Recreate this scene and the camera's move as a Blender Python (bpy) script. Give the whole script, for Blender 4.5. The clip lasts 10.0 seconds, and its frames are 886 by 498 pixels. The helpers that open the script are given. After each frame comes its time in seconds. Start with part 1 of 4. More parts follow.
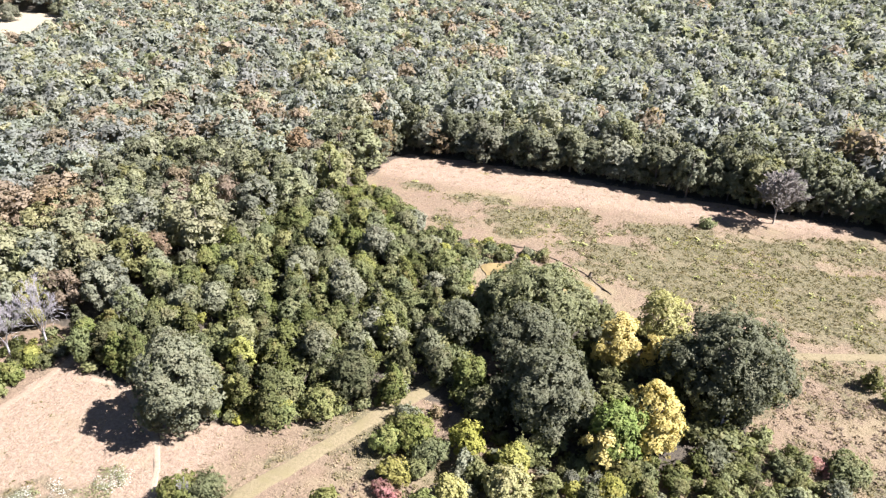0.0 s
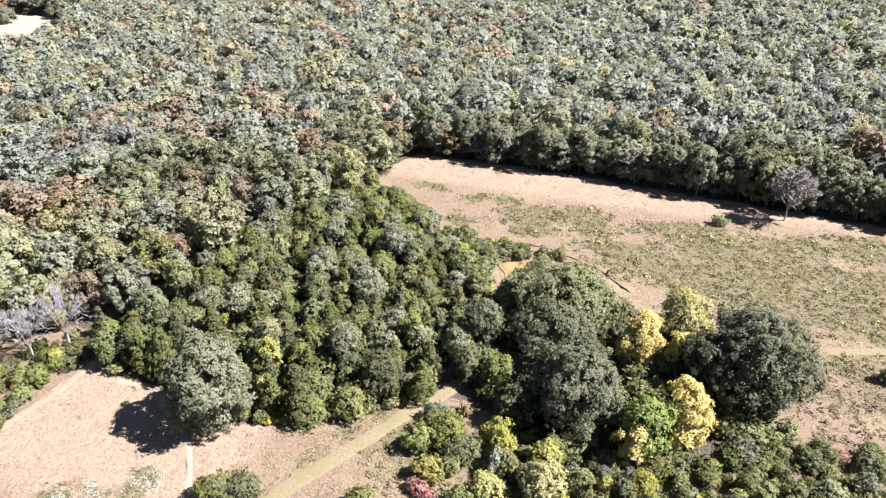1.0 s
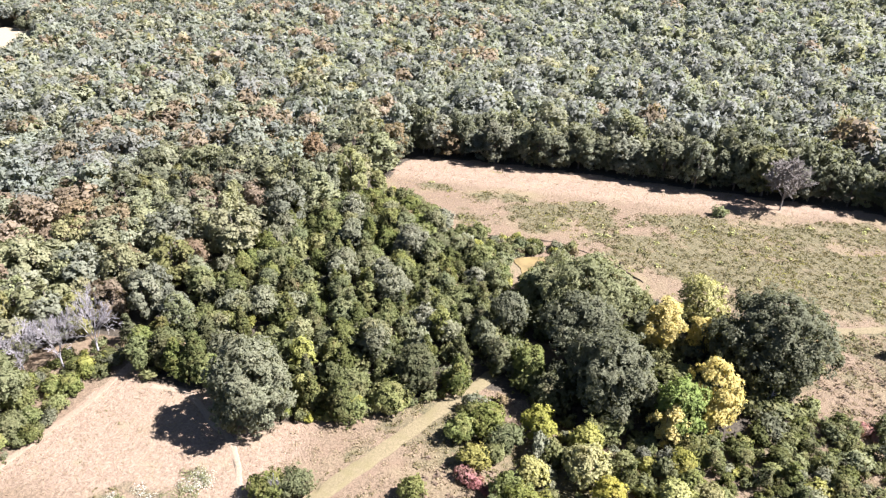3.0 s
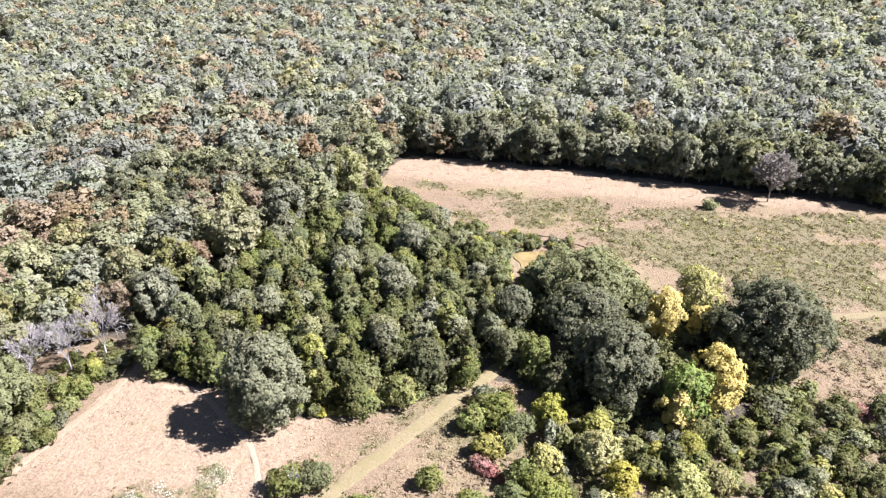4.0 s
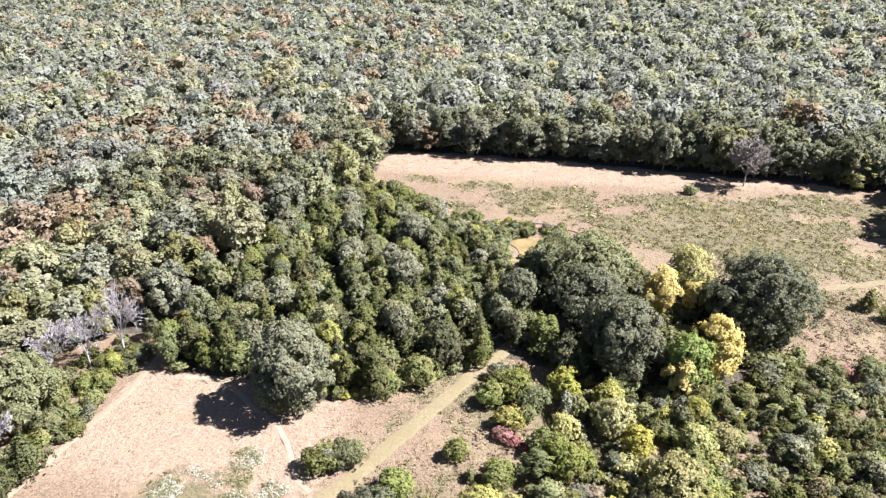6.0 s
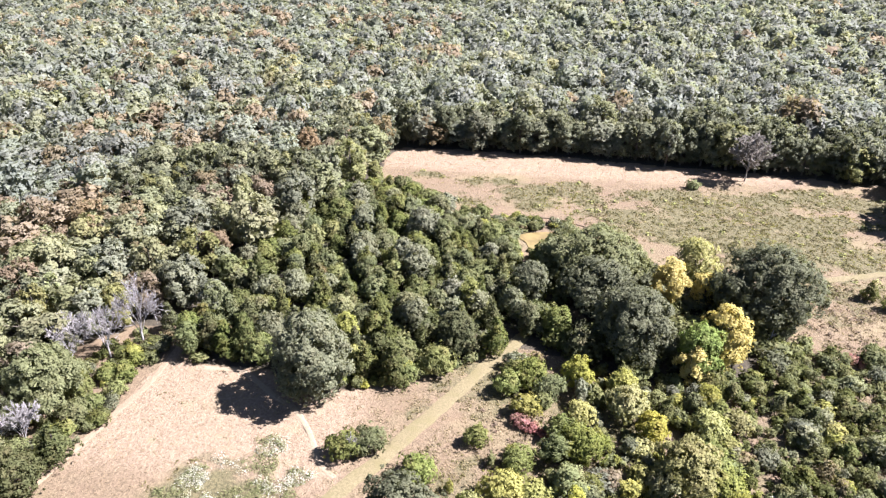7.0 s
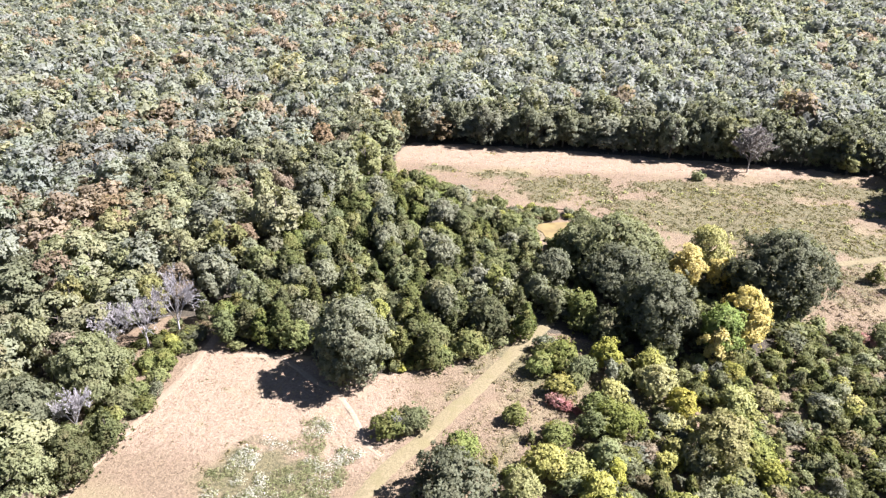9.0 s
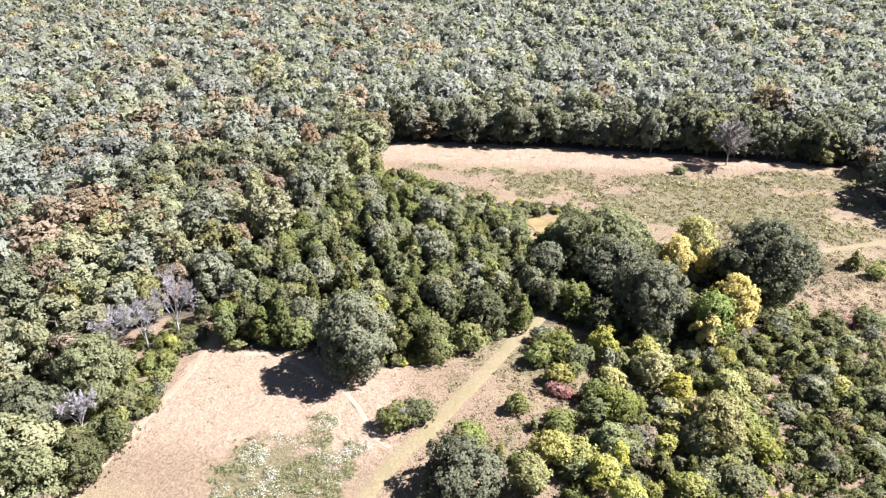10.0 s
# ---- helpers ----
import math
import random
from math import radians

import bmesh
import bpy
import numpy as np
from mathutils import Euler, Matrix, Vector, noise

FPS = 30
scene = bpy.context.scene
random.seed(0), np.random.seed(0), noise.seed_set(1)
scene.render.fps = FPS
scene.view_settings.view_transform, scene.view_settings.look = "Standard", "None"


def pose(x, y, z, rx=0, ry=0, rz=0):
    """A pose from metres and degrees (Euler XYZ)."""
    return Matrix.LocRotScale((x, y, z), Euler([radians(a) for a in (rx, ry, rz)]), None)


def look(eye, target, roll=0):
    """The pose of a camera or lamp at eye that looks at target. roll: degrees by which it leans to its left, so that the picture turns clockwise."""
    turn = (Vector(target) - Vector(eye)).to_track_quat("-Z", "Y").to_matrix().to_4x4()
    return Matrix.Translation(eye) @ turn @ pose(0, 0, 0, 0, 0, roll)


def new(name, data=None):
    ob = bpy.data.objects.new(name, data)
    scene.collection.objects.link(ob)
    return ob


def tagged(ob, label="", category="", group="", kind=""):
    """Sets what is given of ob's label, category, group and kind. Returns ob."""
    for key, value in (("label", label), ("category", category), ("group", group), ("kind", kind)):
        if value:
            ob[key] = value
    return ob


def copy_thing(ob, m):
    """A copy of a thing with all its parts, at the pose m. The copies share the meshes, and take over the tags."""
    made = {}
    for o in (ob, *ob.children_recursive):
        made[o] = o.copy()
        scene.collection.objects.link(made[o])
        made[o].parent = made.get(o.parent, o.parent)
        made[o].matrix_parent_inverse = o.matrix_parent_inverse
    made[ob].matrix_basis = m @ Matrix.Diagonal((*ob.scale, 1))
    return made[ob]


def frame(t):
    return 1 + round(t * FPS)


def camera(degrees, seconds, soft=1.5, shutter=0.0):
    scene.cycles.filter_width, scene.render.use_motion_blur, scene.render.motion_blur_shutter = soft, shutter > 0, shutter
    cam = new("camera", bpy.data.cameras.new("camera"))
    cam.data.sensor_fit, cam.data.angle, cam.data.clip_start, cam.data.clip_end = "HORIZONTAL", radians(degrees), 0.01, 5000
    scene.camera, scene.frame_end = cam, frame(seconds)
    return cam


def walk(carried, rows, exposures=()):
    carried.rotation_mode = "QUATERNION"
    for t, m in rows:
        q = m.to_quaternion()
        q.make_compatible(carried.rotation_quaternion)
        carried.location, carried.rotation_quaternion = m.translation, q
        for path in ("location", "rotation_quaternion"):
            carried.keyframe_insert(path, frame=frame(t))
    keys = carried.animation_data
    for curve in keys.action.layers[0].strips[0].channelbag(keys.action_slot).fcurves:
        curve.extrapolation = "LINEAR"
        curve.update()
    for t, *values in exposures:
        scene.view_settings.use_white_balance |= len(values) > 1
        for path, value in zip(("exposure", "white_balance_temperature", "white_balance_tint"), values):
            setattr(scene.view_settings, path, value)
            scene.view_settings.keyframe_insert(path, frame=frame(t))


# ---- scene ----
cam = camera(64.3, 10.0, soft=1.28)
METRES, EYE, TILT, LEAN, TURN = 48.81, 74.2, 0.0, 0.0, 18.5
ROWS = [
    (0.0, 0.0, 0.0, 0.0, 0.61, -31.06, -1.01),
    (0.5, -0.057, -0.0068, -0.0007, 0.16, -31.02, -1.04),
    (1.0, -0.1093, -0.0145, -0.0011, -0.25, -30.96, -1.0),
    (1.5, -0.1609, -0.0244, -0.0016, -0.67, -30.86, -0.96),
    (2.0, -0.2096, -0.0371, -0.0015, -1.26, -30.75, -0.85),
    (2.5, -0.2577, -0.0522, -0.001, -2.29, -30.64, -0.79),
    (4.0, -0.3982, -0.1082, 0.0011, -5.46, -30.37, -0.63),
    (4.5, -0.4429, -0.1296, 0.0023, -6.49, -30.32, -0.61),
    (5.0, -0.4873, -0.1524, 0.0024, -7.5, -30.25, -0.6),
    (5.5, -0.5314, -0.1752, 0.0029, -8.43, -30.22, -0.62),
    (7.0, -0.6667, -0.2351, 0.0055, -9.78, -30.28, -0.95),
    (7.5, -0.7123, -0.2507, 0.0058, -10.11, -30.32, -1.05),
    (8.0, -0.7587, -0.2647, 0.0055, -10.46, -30.32, -1.14),
    (8.5, -0.8059, -0.2772, 0.0058, -10.87, -30.3, -1.18),
    (9.0, -0.8516, -0.2897, 0.0063, -11.46, -30.26, -1.16),
    (9.5, -0.8972, -0.303, 0.0058, -12.68, -30.18, -1.16),
    (10.0, -0.9428, -0.3167, 0.0058, -13.94, -30.11, -1.18),
]
walk(cam, [(t, pose(0, 0, EYE, TILT, LEAN, TURN) @ pose(METRES * x, METRES * y, METRES * z, 90 + pitch, roll, yaw)) for t, x, y, z, yaw, pitch, roll in ROWS],
     exposures=[(0.0, 2.33, 5950, 20), (10.0, 2.42, 5900, 20)])

# ---- world, sun, exposure ----
SUN_EL, SUN_AZ = 49.0, 13.0          # degrees above the ground; turned from +x towards +y
world = bpy.data.worlds.new("sky")
scene.world = world
world.use_nodes = True
wn = world.node_tree
sky = wn.nodes.new("ShaderNodeTexSky")
sky.sky_type = "NISHITA"
sky.sun_disc = False
sky.sun_elevation = radians(SUN_EL)
sky.sun_rotation = radians(90 - SUN_AZ)
sky.air_density, sky.dust_density = 0.8, 0.4
wn.links.new(sky.outputs[0], wn.nodes["Background"].inputs[0])
wn.nodes["Background"].inputs[1].default_value = 0.029
sun = new("sun", bpy.data.lights.new("sun", "SUN"))
sun.data.energy, sun.data.angle, sun.data.color = 5.0, radians(0.53), (1.0, 0.97, 0.93)
sun_way = Vector((math.cos(radians(SUN_EL)) * math.cos(radians(SUN_AZ)), math.cos(radians(SUN_EL)) * math.sin(radians(SUN_AZ)), math.sin(radians(SUN_EL))))
sun.matrix_world = look(sun_way * 300, (0, 0, 0))


# ---- materials ----
def mat_base(name):
    m = bpy.data.materials.new(name)
    m.use_nodes = True
    nt = m.node_tree
    b = nt.nodes["Principled BSDF"]
    return m, nt, b


def node(nt, kind, **values):
    n = nt.nodes.new(kind)
    for k, v in values.items():
        n.inputs[k].default_value = v
    return n


def mix_rgb(nt, fac, a, b, blend="MIX"):
    n = nt.nodes.new("ShaderNodeMix")
    n.data_type, n.blend_type = "RGBA", blend
    for sock, v in ((n.inputs[0], fac), (n.inputs[6], a), (n.inputs[7], b)):
        if isinstance(v, bpy.types.NodeSocket):
            nt.links.new(v, sock)
        elif isinstance(v, (int, float)):
            sock.default_value = v
        else:
            sock.default_value = (*v, 1)
    return n.outputs[2]


def ramp(nt, value, lo, hi):
    n = nt.nodes.new("ShaderNodeMapRange")
    n.interpolation_type = "SMOOTHSTEP"
    nt.links.new(value, n.inputs[0])
    n.inputs[1].default_value, n.inputs[2].default_value = lo, hi
    return n.outputs[0]


def noise_of(nt, scale, detail=3.0, coords=None, rough=0.6):
    n = node(nt, "ShaderNodeTexNoise", Scale=scale, Detail=detail, Roughness=rough)
    if coords is not None:
        nt.links.new(coords, n.inputs["Vector"])
    return n.outputs[0]


def leaf_material(name, dark, light, third, tinted=False, translucent=0.42, rough=0.6, spec=0.08, vary=1.0):
    """Leaf clumps: colour varies by tree, by patch of the crown and by clump."""
    m, nt, b = mat_base(name)
    if not tinted:
        dark, light, third = ([0.98 * c for c in v] for v in (dark, light, third))
    geo = nt.nodes.new("ShaderNodeNewGeometry")
    pos = geo.outputs["Position"]
    info = nt.nodes.new("ShaderNodeObjectInfo")
    even = [0.5 * (p + q) for p, q in zip(dark, light)]
    dark, light = ([0.5 * c + 0.5 * e for c, e in zip(v, even)] for v in (dark, light))
    col = mix_rgb(nt, geo.outputs["Random Per Island"], dark, light)
    col = mix_rgb(nt, ramp(nt, noise_of(nt, 0.45, 3, pos), 0.45, 0.75), col, third)
    speck = node(nt, "ShaderNodeMapRange")
    nt.links.new(noise_of(nt, 2.0 if tinted else 7.0, 3, pos, 0.75), speck.inputs[0])
    speck.inputs[1].default_value, speck.inputs[2].default_value = 0.32, 0.68
    speck.inputs[3].default_value, speck.inputs[4].default_value = (0.72, 1.28) if tinted else (0.84, 1.16)
    grain = nt.nodes.new("ShaderNodeVectorMath")
    grain.operation = "SCALE"
    nt.links.new(col, grain.inputs[0])
    nt.links.new(speck.outputs[0], grain.inputs["Scale"])
    col = grain.outputs[0]
    if tinted:
        tint = nt.nodes.new("ShaderNodeVertexColor")
        tint.layer_name = "tint"
        col = mix_rgb(nt, 1.0, col, tint.outputs[0], "MULTIPLY")
    else:
        hsv = nt.nodes.new("ShaderNodeHueSaturation")
        mr = nt.nodes.new("ShaderNodeMapRange")
        nt.links.new(info.outputs["Random"], mr.inputs[0])
        mr.inputs[3].default_value, mr.inputs[4].default_value = 1 - 0.2 * vary, 1 + 0.2 * vary
        nt.links.new(mr.outputs[0], hsv.inputs["Value"])
        for factor, lo, hi, socket in ((17.0, 0.5 - 0.012 * vary, 0.5 + 0.012 * vary, "Hue"), (43.0, 1 - 0.25 * vary, 1 + 0.08 * vary, "Saturation")):
            mul = nt.nodes.new("ShaderNodeMath")
            mul.operation = "MULTIPLY"
            nt.links.new(info.outputs["Random"], mul.inputs[0])
            mul.inputs[1].default_value = factor
            fr = nt.nodes.new("ShaderNodeMath")
            fr.operation = "FRACT"
            nt.links.new(mul.outputs[0], fr.inputs[0])
            m2 = nt.nodes.new("ShaderNodeMapRange")
            nt.links.new(fr.outputs[0], m2.inputs[0])
            m2.inputs[3].default_value, m2.inputs[4].default_value = lo, hi
            nt.links.new(m2.outputs[0], hsv.inputs[socket])
        nt.links.new(col, hsv.inputs["Color"])
        col = hsv.outputs[0]
    nt.links.new(col, b.inputs["Base Color"])
    b.inputs["Roughness"].default_value = rough
    b.inputs["Specular IOR Level"].default_value = spec
    tr = nt.nodes.new("ShaderNodeBsdfTranslucent")
    nt.links.new(mix_rgb(nt, 1.0, col, (1.0, 1.02, 0.7), "MULTIPLY"), tr.inputs[0])
    mx = nt.nodes.new("ShaderNodeMixShader")
    mx.inputs[0].default_value = translucent
    nt.links.new(b.outputs[0], mx.inputs[1])
    nt.links.new(tr.outputs[0], mx.inputs[2])
    nt.links.new(mx.outputs[0], nt.nodes["Material Output"].inputs[0])
    return m


M = {}
M["oak"] = leaf_material("oak_leaves", (0.152, 0.160, 0.080), (0.255, 0.256, 0.138), (0.220, 0.208, 0.106))
M["dark_oak"] = leaf_material("dark_oak_leaves", (0.082, 0.087, 0.050), (0.168, 0.171, 0.102), (0.140, 0.136, 0.078), vary=0.25)
M["pale_oak"] = leaf_material("pale_oak_leaves", (0.140, 0.150, 0.072), (0.226, 0.230, 0.116), (0.190, 0.184, 0.090), vary=0.2)
M["lone_oak"] = leaf_material("lone_oak_leaves", (0.122, 0.128, 0.076), (0.228, 0.230, 0.142), (0.186, 0.178, 0.108), vary=0.1)
M["grey_oak"] = leaf_material("grey_green_leaves", (0.134, 0.139, 0.082), (0.218, 0.221, 0.134), (0.182, 0.176, 0.105))
M["cedar"] = leaf_material("cedar_foliage", (0.070, 0.083, 0.028), (0.150, 0.155, 0.053), (0.150, 0.132, 0.050), rough=0.7)
M["lime"] = leaf_material("pale_green_leaves", (0.150, 0.150, 0.064), (0.232, 0.224, 0.098), (0.206, 0.184, 0.082))
M["light"] = leaf_material("yellow_green_leaves", (0.205, 0.205, 0.050), (0.365, 0.345, 0.090), (0.315, 0.280, 0.078))
M["thicket"] = leaf_material("thicket_leaves", (0.098, 0.116, 0.038), (0.205, 0.214, 0.076), (0.182, 0.170, 0.064))
M["yellow"] = leaf_material("yellow_autumn_leaves", (0.390, 0.315, 0.092), (0.550, 0.455, 0.165), (0.455, 0.380, 0.130), vary=0.2)
M["pale"] = leaf_material("pale_yellow_leaves", (0.240, 0.228, 0.085), (0.370, 0.345, 0.125), (0.270, 0.250, 0.10), vary=0.2)
M["green"] = leaf_material("fresh_green_leaves", (0.115, 0.155, 0.040), (0.215, 0.260, 0.072), (0.185, 0.195, 0.06), vary=0.3)
M["shrub"] = leaf_material("shrub_leaves", (0.108, 0.126, 0.036), (0.225, 0.236, 0.078), (0.205, 0.192, 0.066))
M["red"] = leaf_material("red_sumac_leaves", (0.24, 0.095, 0.085), (0.38, 0.18, 0.16), (0.27, 0.19, 0.11), vary=0.4)
M["brown"] = leaf_material("russet_leaves", (0.156, 0.115, 0.064), (0.248, 0.186, 0.108), (0.186, 0.154, 0.084))
M["brush"] = leaf_material("brush_leaves", (0.68, 0.70, 0.64), (1.3, 1.28, 1.3), (1.12, 1.0, 0.95), tinted=True)
M["woods"] = leaf_material("woods_leaves", (0.96, 0.96, 0.96), (1.06, 1.06, 1.06), (1.05, 1.0, 0.92), tinted=True, translucent=0.5)


def plastic(name, colour):
    m, nt, b = mat_base(name)
    pos = nt.nodes.new("ShaderNodeNewGeometry").outputs["Position"]
    nt.links.new(mix_rgb(nt, noise_of(nt, 4.0, 3, pos), [c * 0.7 for c in colour], colour), b.inputs["Base Color"])
    b.inputs["Roughness"].default_value = 0.35
    return m


M["plastic_white"] = plastic("white_plastic", (0.45, 0.46, 0.48))
# blue of the shadow beside the white tarp, put into a sheet's colour
M["plastic_shadow"] = plastic("blue_shadow_plastic", (0.11, 0.15, 0.30))
M["straw"] = leaf_material("dry_straw", (0.20, 0.155, 0.095), (0.33, 0.262, 0.165), (0.25, 0.19, 0.118), rough=0.8)
M["weed"] = leaf_material("olive_weeds", (0.105, 0.096, 0.042), (0.190, 0.168, 0.076), (0.190, 0.148, 0.074), rough=0.8)
M["rust"] = leaf_material("rust_brown_weeds", (0.14, 0.098, 0.066), (0.24, 0.175, 0.115), (0.20, 0.125, 0.09), rough=0.8)
M["white"] = leaf_material("white_aster_flowers", (0.306, 0.297, 0.23), (0.51, 0.493, 0.425), (0.272, 0.272, 0.17), rough=0.8)


def bark_material(name, dark, light):
    m, nt, b = mat_base(name)
    pos = nt.nodes.new("ShaderNodeNewGeometry").outputs["Position"]
    nt.links.new(mix_rgb(nt, noise_of(nt, 3.0, 4, pos), dark, light), b.inputs["Base Color"])
    b.inputs["Roughness"].default_value = 0.9
    b.inputs["Specular IOR Level"].default_value = 0.1
    return m


M["bark"] = bark_material("bark", (0.05, 0.04, 0.03), (0.14, 0.12, 0.10))
M["dead_wood"] = bark_material("weathered_grey_wood", (0.20, 0.182, 0.172), (0.38, 0.352, 0.338))
M["twig"] = bark_material("grey_brown_twigs", (0.16, 0.142, 0.12), (0.26, 0.232, 0.198))


def ground_material():
    m, nt, b = mat_base("meadow_ground")
    pos = nt.nodes.new("ShaderNodeNewGeometry").outputs["Position"]
    cover = nt.nodes.new("ShaderNodeVertexColor")
    cover.layer_name = "cover"
    sep = nt.nodes.new("ShaderNodeSeparateColor")
    nt.links.new(cover.outputs[0], sep.inputs[0])
    fine = noise_of(nt, 2.2, 5, pos, 0.7)
    mid = noise_of(nt, 0.35, 4, pos)
    big = noise_of(nt, 0.06, 3, pos)
    straw = mix_rgb(nt, ramp(nt, fine, 0.3, 0.7), (0.088, 0.063, 0.039), (0.178, 0.131, 0.082))
    straw = mix_rgb(nt, ramp(nt, mid, 0.42, 0.7), straw, (0.138, 0.096, 0.061))
    straw = mix_rgb(nt, ramp(nt, big, 0.45, 0.7), straw, (0.156, 0.124, 0.068))
    weeds = mix_rgb(nt, ramp(nt, fine, 0.35, 0.65), (0.056, 0.051, 0.026), (0.118, 0.100, 0.050))
    litter = mix_rgb(nt, ramp(nt, fine, 0.3, 0.7), (0.03108, 0.02612, 0.01865), (0.06838, 0.05594, 0.0373))
    pink = mix_rgb(nt, ramp(nt, fine, 0.3, 0.7), (0.150, 0.105, 0.070), (0.244, 0.180, 0.124))
    pink = mix_rgb(nt, ramp(nt, mid, 0.5, 0.72), pink, (0.185, 0.145, 0.090))

    def edge(channel):
        s = nt.nodes.new("ShaderNodeMath")
        s.operation = "MULTIPLY_ADD"
        nt.links.new(mid, s.inputs[0])
        s.inputs[1].default_value = 0.7
        nt.links.new(sep.outputs[channel], s.inputs[2])
        return ramp(nt, s.outputs[0], 0.55, 1.2)

    col = mix_rgb(nt, edge(0), litter, straw)
    col = mix_rgb(nt, edge(2), col, pink)
    col = mix_rgb(nt, edge(1), col, weeds)
    nt.links.new(col, b.inputs["Base Color"])
    b.inputs["Roughness"].default_value = 0.95
    b.inputs["Specular IOR Level"].default_value = 0.2
    bump = node(nt, "ShaderNodeBump", Strength=0.7, Distance=0.3)
    nt.links.new(fine, bump.inputs["Height"])
    nt.links.new(bump.outputs[0], b.inputs["Normal"])
    return m


M["ground"] = ground_material()


def earth_material(name, dark, light, third):
    m, nt, b = mat_base(name)
    pos = nt.nodes.new("ShaderNodeNewGeometry").outputs["Position"]
    col = mix_rgb(nt, ramp(nt, noise_of(nt, 2.5, 5, pos, 0.7), 0.3, 0.7), dark, light)
    col = mix_rgb(nt, ramp(nt, noise_of(nt, 0.3, 3, pos), 0.45, 0.7), col, third)
    nt.links.new(col, b.inputs["Base Color"])
    b.inputs["Roughness"].default_value = 0.95
    b.inputs["Specular IOR Level"].default_value = 0.2
    bump = node(nt, "ShaderNodeBump", Strength=0.5, Distance=0.15)
    nt.links.new(noise_of(nt, 5.0, 4, pos), bump.inputs["Height"])
    nt.links.new(bump.outputs[0], b.inputs["Normal"])
    return m


M["track"] = earth_material("mown_track", (0.110, 0.090, 0.047), (0.168, 0.136, 0.075), (0.130, 0.108, 0.053))
M["trail"] = earth_material("worn_trail", (0.185, 0.143, 0.096), (0.255, 0.198, 0.135), (0.215, 0.165, 0.11))
M["mud"] = earth_material("dry_pond_mud", (0.12, 0.095, 0.055), (0.17, 0.133, 0.08), (0.13, 0.108, 0.06))
M["edge_path"] = earth_material("worn_edge_path", (0.155, 0.112, 0.074), (0.225, 0.166, 0.11), (0.19, 0.138, 0.092))
M["hay"] = earth_material("pale_hay", (0.20, 0.165, 0.105), (0.27, 0.226, 0.148), (0.23, 0.195, 0.124))
# earth darkened to paint the shade on the bank's steep face
M["bank"] = earth_material("shaded_bank_earth", (0.055, 0.042, 0.027), (0.11, 0.083, 0.054), (0.08, 0.06, 0.039))
mw, nt, b = mat_base("muddy_water")
b.inputs["Base Color"].default_value = (0.20, 0.155, 0.075, 1)
b.inputs["Roughness"].default_value = 0.2
b.inputs["Specular IOR Level"].default_value = 0.15
nt.links.new(mix_rgb(nt, ramp(nt, noise_of(nt, 0.35, 2, nt.nodes.new("ShaderNodeNewGeometry").outputs["Position"]), 0.4, 0.6), (0.135, 0.10, 0.044), (0.175, 0.13, 0.056)), b.inputs["Base Color"])
M["water"] = mw


# ---- terrain ----
def smooth(a, b2, v):
    u = np.clip((v - a) / (b2 - a), 0, 1)
    return u * u * (3 - 2 * u)


def soft(v, k=12.0):
    return k * np.log1p(np.exp(np.minimum(v / k, 60)))


def ground_z(x, y):
    """The lie of the land: level by the fields, falling gently to the north and west."""
    x, y = np.asarray(x, float), np.asarray(y, float)
    w = 1 - 0.7 * smooth(-50, 45, x)
    z = -0.062 * w * soft(np.minimum(y, 360) - 122) - 0.055 * soft(-np.maximum(x, -330) - 66)
    return z


def gz(x, y):
    return float(ground_z(x, y))


def inside(poly, x, y):
    x, y = np.asarray(x, float), np.asarray(y, float)
    res = np.zeros(x.shape, bool)
    n = len(poly)
    for i in range(n):
        (x0, y0), (x1, y1) = poly[i], poly[(i + 1) % n]
        if y0 == y1:
            continue
        res ^= ((y0 > y) != (y1 > y)) & (x < (x1 - x0) * (y - y0) / (y1 - y0) + x0)
    return res


MEADOW = [(-67, 166), (-42, 167), (-17, 165), (6, 162), (26, 160), (44, 158.5), (61, 157), (58.5, 142), (55, 124), (62, 108), (70, 80), (70, 20), (28, 20), (22, 66), (19, 78), (19, 98),
          (6, 103), (-2, 107), (-8, 112), (-14, 106), (-26, 104), (-31, 103), (-32, 111), (-33, 120), (-40, 120.5), (-45, 121.5), (-53, 128.5), (-60, 137), (-69, 143), (-69.5, 155)]
FIELD = [(-93.5, 20), (-91.5, 31), (-90.5, 38), (-88.5, 46), (-86.3, 55.5), (-86, 62), (-84.6, 72), (-83.5, 72), (-83.3, 62), (-77, 62.3), (-70, 62.6), (-53, 60), (-45, 63.5), (-40, 66),
         (-30, 75.5), (-28, 75), (-31, 67), (-33, 60), (-32, 52), (-36, 44), (-37, 30), (-38, 20)]
SCRUB = [(-28, 75), (-31, 67), (-33, 60), (-32, 52), (-36, 44), (-37, 30), (-38, 20), (42, 20), (35, 62), (31, 76), (23, 83), (8, 72), (-8, 68), (-18, 72)]
THICKET = [(-84, 73), (-83, 63), (-70, 63.5), (-53, 61), (-40, 67), (-29, 77), (-21, 78), (-24, 90), (-31, 100), (-32, 110), (-33, 119.5), (-40, 120), (-45, 121), (-52, 127.5), (-60, 136.5), (-67, 141), (-73, 132), (-80, 108), (-87, 88)]
